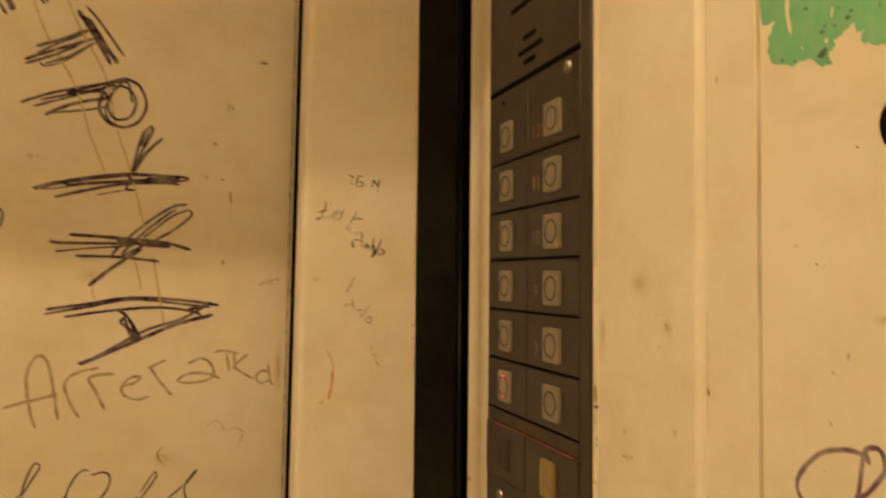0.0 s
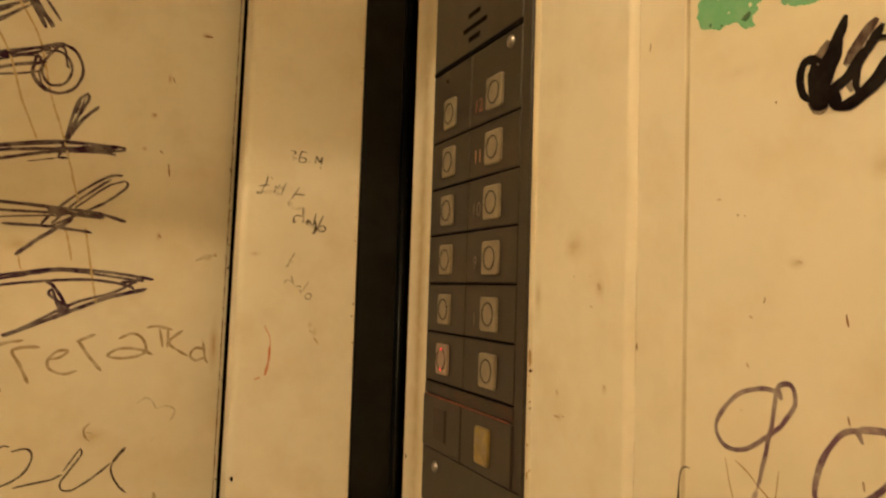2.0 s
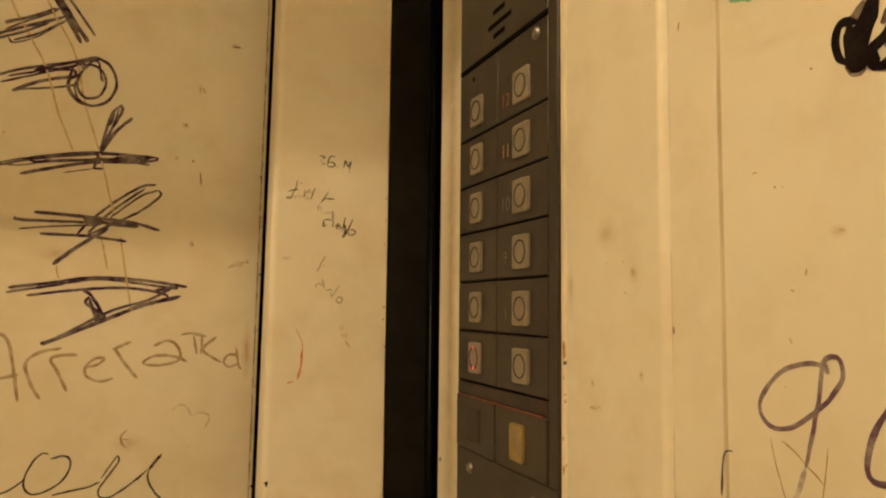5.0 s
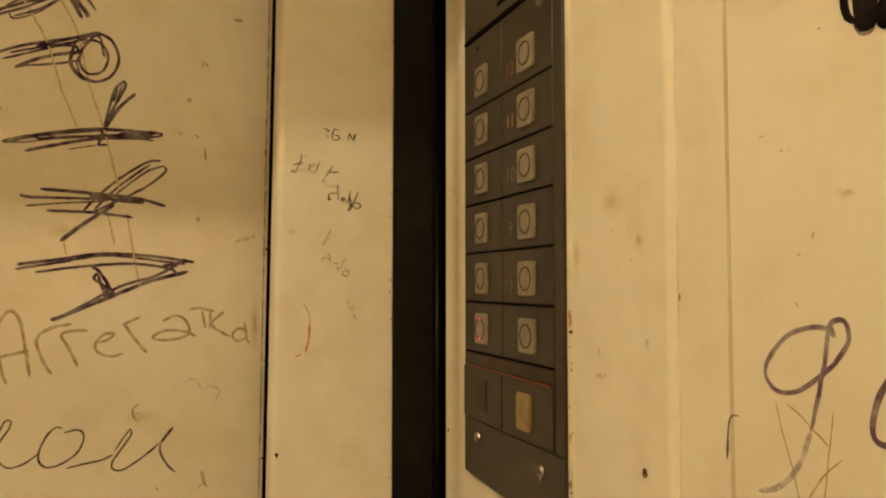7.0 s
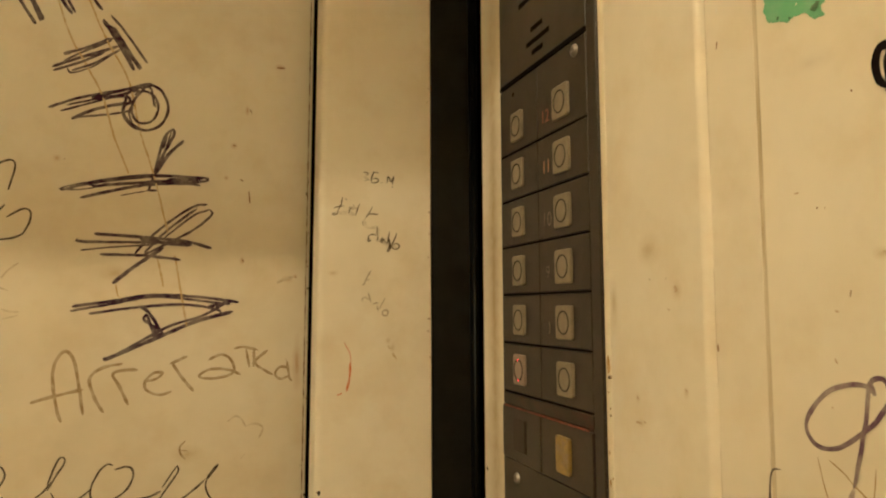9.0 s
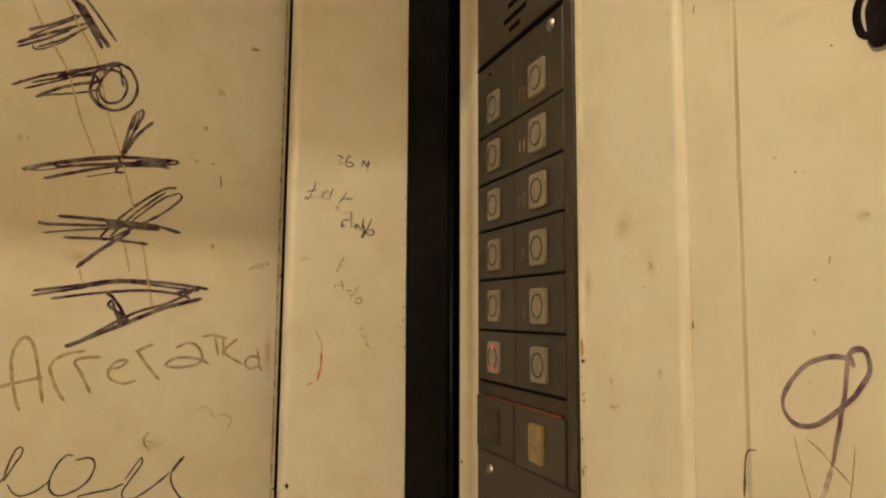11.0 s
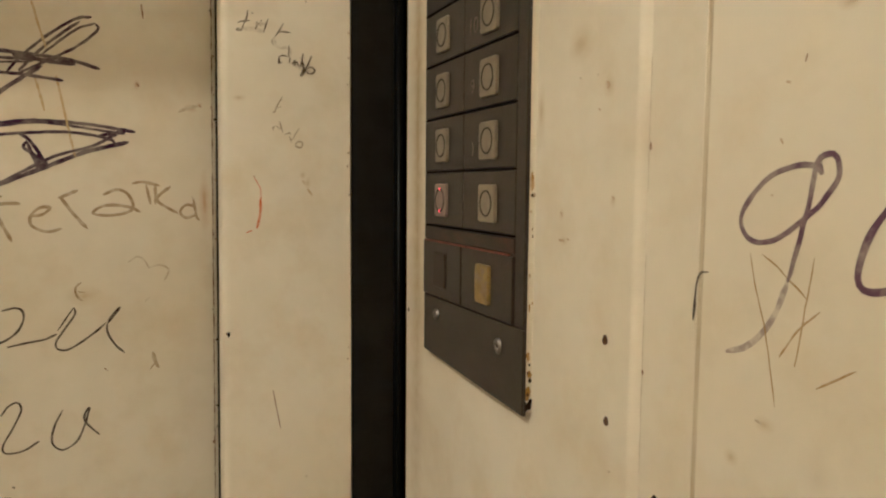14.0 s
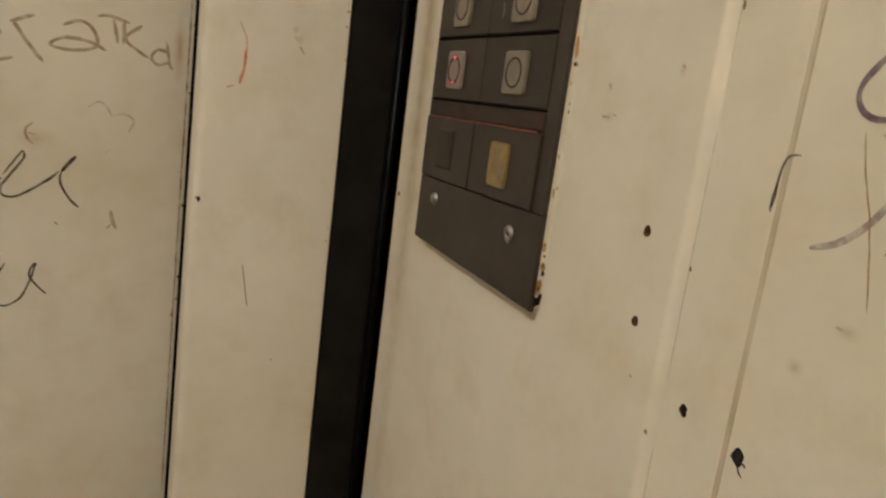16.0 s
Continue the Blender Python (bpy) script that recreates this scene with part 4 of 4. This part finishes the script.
for u, v, wide, tall in ((47, 1452, 7, 4), (52, 1454, 3, 3), (14, 1465, 3, 5), (7, 1549, 4, 4), (16, 1576, 2.5, 6), (-108, 1533, 4, 4), (39, 1611, 6, 4), (2, 1525, 3, 3), (54, 1390, 5, 30), (-20, 1330, 16, 10), (-70, 1455, 14, 8)):
    stain("rusty stain on the door paint", ON_DOOR, u, v, wide, tall, STAIN_RUSTY if wide < 8 else STAIN_OLIVE)
def edge_place(off):
    z = pen.uniform(1200, 1600)
    return 59.5 + 1.6 + 0.0095 * (z - 1330) + off, z


for _ in range(16):
    splash("rust_spot", "small dark rust spot at the door's edge", ON_DOOR, edge_place(pen.uniform(-3.5, 0)), pen.choice((INK_NICK, INK_BURN)), spot(pen.uniform(0.3, 0.8), 6, 1.6), 0.8, 0.0004, 1)

# ---- control panel ----
panel = thing("control_panel", "brown-black plastic lift control panel with ivory push buttons", "control panel")
panel.scale = (0.989,) * 3
panel.location = (0.00002, 0.00006, 0.01562)
MOD_Y0, MOD_Y1, MID_Y = 0.2985, 0.4060, 0.3535
part("back_box", slab([(0.2897, 1.3045), (0.4062, 1.3093), (0.4062, 1.72), (0.2897, 1.72)], PLATE_X + 0.0017, 0.16984), PAINT, panel, "cream painted box behind the plates, chipped and rusty")
part("back_plate", slab([(0.2891, 1.3029), (0.4069, 1.3080), (0.4069, 1.72), (0.2891, 1.72)], PLATE_X + 0.0010, PLATE_X + 0.0016, 0.0002), PLASTIC, panel)
part("border", box(PLATE_X, PLATE_X + 0.0009, 0.2893, 0.2980, 1.3410, 1.72, 0.0003, 1), PLASTIC, panel)
part("foot_plate", slab([(0.2893, 1.3031), (0.4067, 1.3082), (0.4067, 1.3405), (0.2893, 1.3405)], PLATE_X, PLATE_X + 0.0009, 0.0003), PLASTIC, panel)
part("speaker_plate", box(PLATE_X, PLATE_X + 0.0009, MOD_Y0, MOD_Y1, 1.5690, 1.72, 0.0003, 1), PLASTIC, panel)
part("divider", box(PLATE_X - 0.0002, PLATE_X + 0.0009, MOD_Y0, MOD_Y1, 1.5664, 1.5688), GROOVE, panel)
# speaker slots as flat black bars, their inner shade put into the colour
for y0, y1, z, h in ((0.345, 0.360, 1.590, 0.0030), (0.337, 0.366, 1.5825, 0.0030), (0.345, 0.359, 1.576, 0.0030), (0.341, 0.376, 1.6100, 0.0032), (0.330, 0.366, 1.6190, 0.0026)):
    part("slot_bar", box(PLATE_X - 0.00025, PLATE_X + 0.0004, y0, y1, z - h / 2, z + h / 2, 0.0002, 1), GROOVE, panel)
ROWS = [1.5662, 1.5238, 1.4950, 1.4668, 1.4380, 1.4093, 1.3800]
for top, low in zip(ROWS, ROWS[1:]):
    for y0, y1 in ((MOD_Y0, MID_Y - 0.0002), (MID_Y + 0.0002, MOD_Y1)):
        part("module", box(PLATE_X, PLATE_X + 0.0009, y0, y1, low + 0.0007, top - 0.0007, 0.0003, 1), PLASTIC, panel)
    part("divider", box(PLATE_X - 0.0001, PLATE_X + 0.0009, MOD_Y0 + 0.0005, MOD_Y1, low - 0.0004, low + 0.0004), GROOVE, panel)
part("step", box(PLATE_X, PLATE_X + 0.0009, MOD_Y0, MOD_Y1, 1.3725, 1.3792, 0.0002, 1), STEP, panel, "step rubbed through to red")
for y0, y1 in ((MOD_Y0, MID_Y - 0.0003), (MID_Y + 0.0003, MOD_Y1)):
    part("service_module", box(PLATE_X - 0.0009, PLATE_X + 0.0009, y0, y1 - 0.0003, 1.3412, 1.3712, 0.0004, 1), PLASTIC, panel)
part("worn_edge", box(PLATE_X - 0.0008, PLATE_X + 0.0002, MOD_Y0 + 0.004, MOD_Y1 - 0.001, 1.3712, 1.3720, 0.0002, 1), RED_WORN, panel, "worn red edge of the service row")


def ring_mesh(r, thick, n=28):
    bm = bmesh.new()
    rows = [[bm.verts.new((-rr * 0 + dx, r2 * math.cos(2 * math.pi * i / n), r2 * math.sin(2 * math.pi * i / n))) for i in range(n)]
            for rr, r2, dx in ((0, r - thick, 0.0), (0, r - thick * 0.5, -0.0003), (0, r + thick * 0.5, -0.0003), (0, r + thick, 0.0))]
    for a, b in zip(rows, rows[1:]):
        for i in range(n):
            bm.faces.new((a[i], a[(i + 1) % n], b[(i + 1) % n], b[i]))
    return bm


def push_button(y, z, mat, name="button", label="", ring=True, size=(0.0172, 0.0176), proud=0.0016, base=None):
    x = PLATE_X if base is None else base
    bm = bmesh.new()
    rings = []
    for inset, dx in ((0.0, 0.0005), (0.0, 0.0004 - proud), (0.0003, -proud + 0.0001), (0.0007, -proud)):
        h, v, q = size[0] / 2 - inset, size[1] / 2 - inset, 0.0017 - inset
        corner = []
        for cy, cz, a in ((h - q, v - q, 0), (q - h, v - q, 90), (q - h, q - v, 180), (h - q, q - v, 270)):
            corner += arc(cy, cz, q, q, a, a + 90, 4)
        rings.append([bm.verts.new((dx, py, pz)) for py, pz in corner])
    for a, b in zip(rings, rings[1:]):
        for k in range(len(a)):
            bm.faces.new((a[k], a[(k + 1) % len(a)], b[(k + 1) % len(a)], b[k]))
    bm.faces.new(rings[-1])
    b = part(name, bm, mat, panel, label)
    b.location = (x, y, z)
    if ring:
        r = part("ring", ring_mesh(0.0058, 0.00042), RING, b)
        r.location = (-proud - 0.00005, 0, 0)
    return b


RIGHT_Y, LEFT_Y = 0.3244, 0.3798
for row in range(6):
    z = 1.5378 - 0.0288 * row
    push_button(RIGHT_Y, z, KEY, label="ivory push button with a ring")
    if row < 5:
        push_button(LEFT_Y, z + 0.0005, KEY, label="ivory push button with a ring", size=(0.0156, 0.0176))
lit = push_button(LEFT_Y + 0.0005, 1.3942, LIT_KEY, label="lit push button glowing red", size=(0.0156, 0.0176))
for dz in (0.0058, -0.0058):
    bm = bmesh.new()
    bmesh.ops.create_uvsphere(bm, u_segments=12, v_segments=8, radius=0.0006)
    led = part("led", bm, LED, lit, "red indicator light", True)
    led.location = (-0.0016, 0, dz)
push_button(0.3265, 1.3558, YELLOW_KEY, label="worn yellow push button", ring=False, size=(0.0146, 0.0188), base=PLATE_X - 0.0009)
part("key_frame", box(PLATE_X - 0.0011, PLATE_X, 0.3718, 0.3902, 1.3465, 1.3665, 0.0003, 1), PLASTIC, panel)
push_button(0.3810, 1.3565, DARK_KEY, label="dark blank push button", ring=False, size=(0.0170, 0.0185), proud=0.0008, base=PLATE_X - 0.0009)


def figure(text, y, z, height, mat, label):
    cu = bpy.data.curves.new("figure", "FONT")
    cu.body, cu.size, cu.align_x, cu.align_y, cu.extrude = text, height * 1.4, "CENTER", "CENTER", 0.0001
    tmp = new("figure", cu)
    me = bpy.data.meshes.new_from_object(tmp.evaluated_get(bpy.context.evaluated_depsgraph_get()))
    bpy.data.objects.remove(tmp)
    bpy.data.curves.remove(cu)
    me.materials.clear()
    me.materials.append(mat)
    ob = new("figure", me)
    ob.parent = panel
    ob["label"] = label
    ob.matrix_basis = Matrix(((0, 0, -1, PLATE_X - 0.0002), (-1, 0, 0, y), (0, 1, 0, z), (0, 0, 0, 1)))
    return ob


figure("12", 0.3435, 1.5345, 0.0074, DIGIT_RED, "faded red figure")
figure("11", 0.3430, 1.5065, 0.0074, DIGIT_ORANGE, "faded red figure")
figure("10", 0.3430, 1.4775, 0.0080, DIGIT_PALE, "worn pale figure")
figure("9", 0.3430, 1.4490, 0.0070, DIGIT_PALE, "worn pale figure")
figure(")", 0.3420, 1.4200, 0.0050, KEY, "remains of a worn pale figure")


def screw(y, z, r=0.0034):
    bm = bmesh.new()
    n = 20
    rings = [[bm.verts.new((dx, q * math.cos(2 * math.pi * i / n), q * math.sin(2 * math.pi * i / n))) for i in range(n)]
             for q, dx in ((r, 0.0), (r * 0.9, -0.0009), (r * 0.55, -0.0017), (r * 0.22, -0.0019), (r * 0.18, -0.0010))]
    for a, b in zip(rings, rings[1:]):
        for i in range(n):
            bm.faces.new((a[i], a[(i + 1) % n], b[(i + 1) % n], b[i]))
    bm.faces.new(rings[-1])
    s = part("screw", bm, STEEL, panel, "domed steel screw", True)
    s.location = (PLATE_X, y, z)


def hollow_rivet(y, z):
    """A worn tubular rivet: a rounded rim round a dark hole, its lower lip bent out."""
    bm = bmesh.new()
    n = 22
    rings = []
    for q, dx in ((0.0036, 0.0), (0.0034, -0.0008), (0.0026, -0.0015), (0.0017, -0.0012), (0.0012, -0.0002)):
        rings.append([bm.verts.new((dx * (1 + 0.25 * math.sin(a)), 0.82 * q * math.cos(a), q * (1.0 + 0.22 * max(0, -math.sin(a))) * math.sin(a)))
                      for a in (2 * math.pi * i / n for i in range(n))])
    for a, b in zip(rings, rings[1:]):
        for i in range(n):
            bm.faces.new((a[i], a[(i + 1) % n], b[(i + 1) % n], b[i]))
    rivet = part("rivet", bm, STEEL, panel, "worn hollow steel rivet", True)
    rivet.location = (PLATE_X, y, z)
    # near-black ball gives the rivet's hole its shade by colour
    bm = bmesh.new()
    bmesh.ops.create_uvsphere(bm, u_segments=10, v_segments=6, radius=0.0012)
    part("hole", bm, HOLE, rivet, "near-black ball for the shade in the rivet's hole", True)


for y, z in ((0.387, 1.331), (0.3095, 1.5600)):
    screw(y, z)
hollow_rivet(0.312, 1.3295)
# no hole is cut here: a near-black ball paints its shade
bm = bmesh.new()
bmesh.ops.create_uvsphere(bm, u_segments=12, v_segments=8, radius=0.0017)
part("hole_shade", bm, HOLE, panel, "near-black ball for the shade in an empty screw hole", True).location = (PLATE_X + 0.001, 0.386, 1.5595)

# rust and chipped paint along the side of the panel's box
ON_BOX = (panel, lambda u, v, lift: (PLATE_X + 0.0017 + u / 1000, 0.2897 - lift, v / 1000))
INK_OCHRE = ink("ochre_rust", (0.36, 0.20, 0.035), 0.85, 0.25)
for u, v, r, tall in ((1.0, 1313, 1.3, 2.6), (1.7, 1321, 1.0, 2.4), (0.9, 1329, 0.8, 2.8), (1.4, 1404, 0.8, 5), (1.2, 1350, 0.5, 4)):
    splash("rust_patch", "ochre rust creeping over the box's paint", ON_BOX, (u, v), INK_OCHRE, spot(r, 9, tall), 0.9, 0.0002, 2, 0.15)
for u, v, r, mat in ((1.5, 1307.5, 1.5, HOLE), (2.3, 1309.5, 1.0, HOLE), (0.9, 1312.5, 0.7, RUST), (1.9, 1318.5, 0.85, HOLE), (0.8, 1322.0, 0.5, RUST), (1.5, 1325.5, 0.5, HOLE), (1.5, 1398.0, 0.7, INK_BURN)):
    splash("paint_chip", "dark rusty chip in the box's paint", ON_BOX, (u, v), mat, spot(r, 8, 1.3), 0.9, 0.0004, 2)
for _ in range(7):
    splash("paint_chip", "tiny rust chip along the panel's edge", ON_BOX, (pen.uniform(0.2, 2.6), 1000 * pen.uniform(1.31, 1.42)), pen.choice((RUST, INK_NICK, INK_OCHRE)), spot(pen.uniform(0.2, 0.5), 6, 2.2), 0.8, 0.0003, 1)
splash("paint_chip", "torn dark scrap at the panel's corner", (panel, lambda u, v, lift: (PLATE_X + 0.0018 - lift, u / 1000, v / 1000)), (288.4, 1307), HOLE, [(1.4, 3.5), (-0.4, 2.2), (-1.3, -1.8), (-0.6, -1.2), (0.1, -3.4), (1.4, -4)], 0.8, 0.0004, 2)
# rust spots on the jamb's edge beside the black post
for _ in range(10):
    z = pen.uniform(1.18, 1.62)
    splash("rust_spot", "small rust spot on the jamb's edge", ON_JAMB, (1000 * pen.uniform(0.1375, 0.1392), 1000 * z), INK_NICK, spot(pen.uniform(0.3, 0.6), 6, 1.6), 0.8, 0.0004, 1)
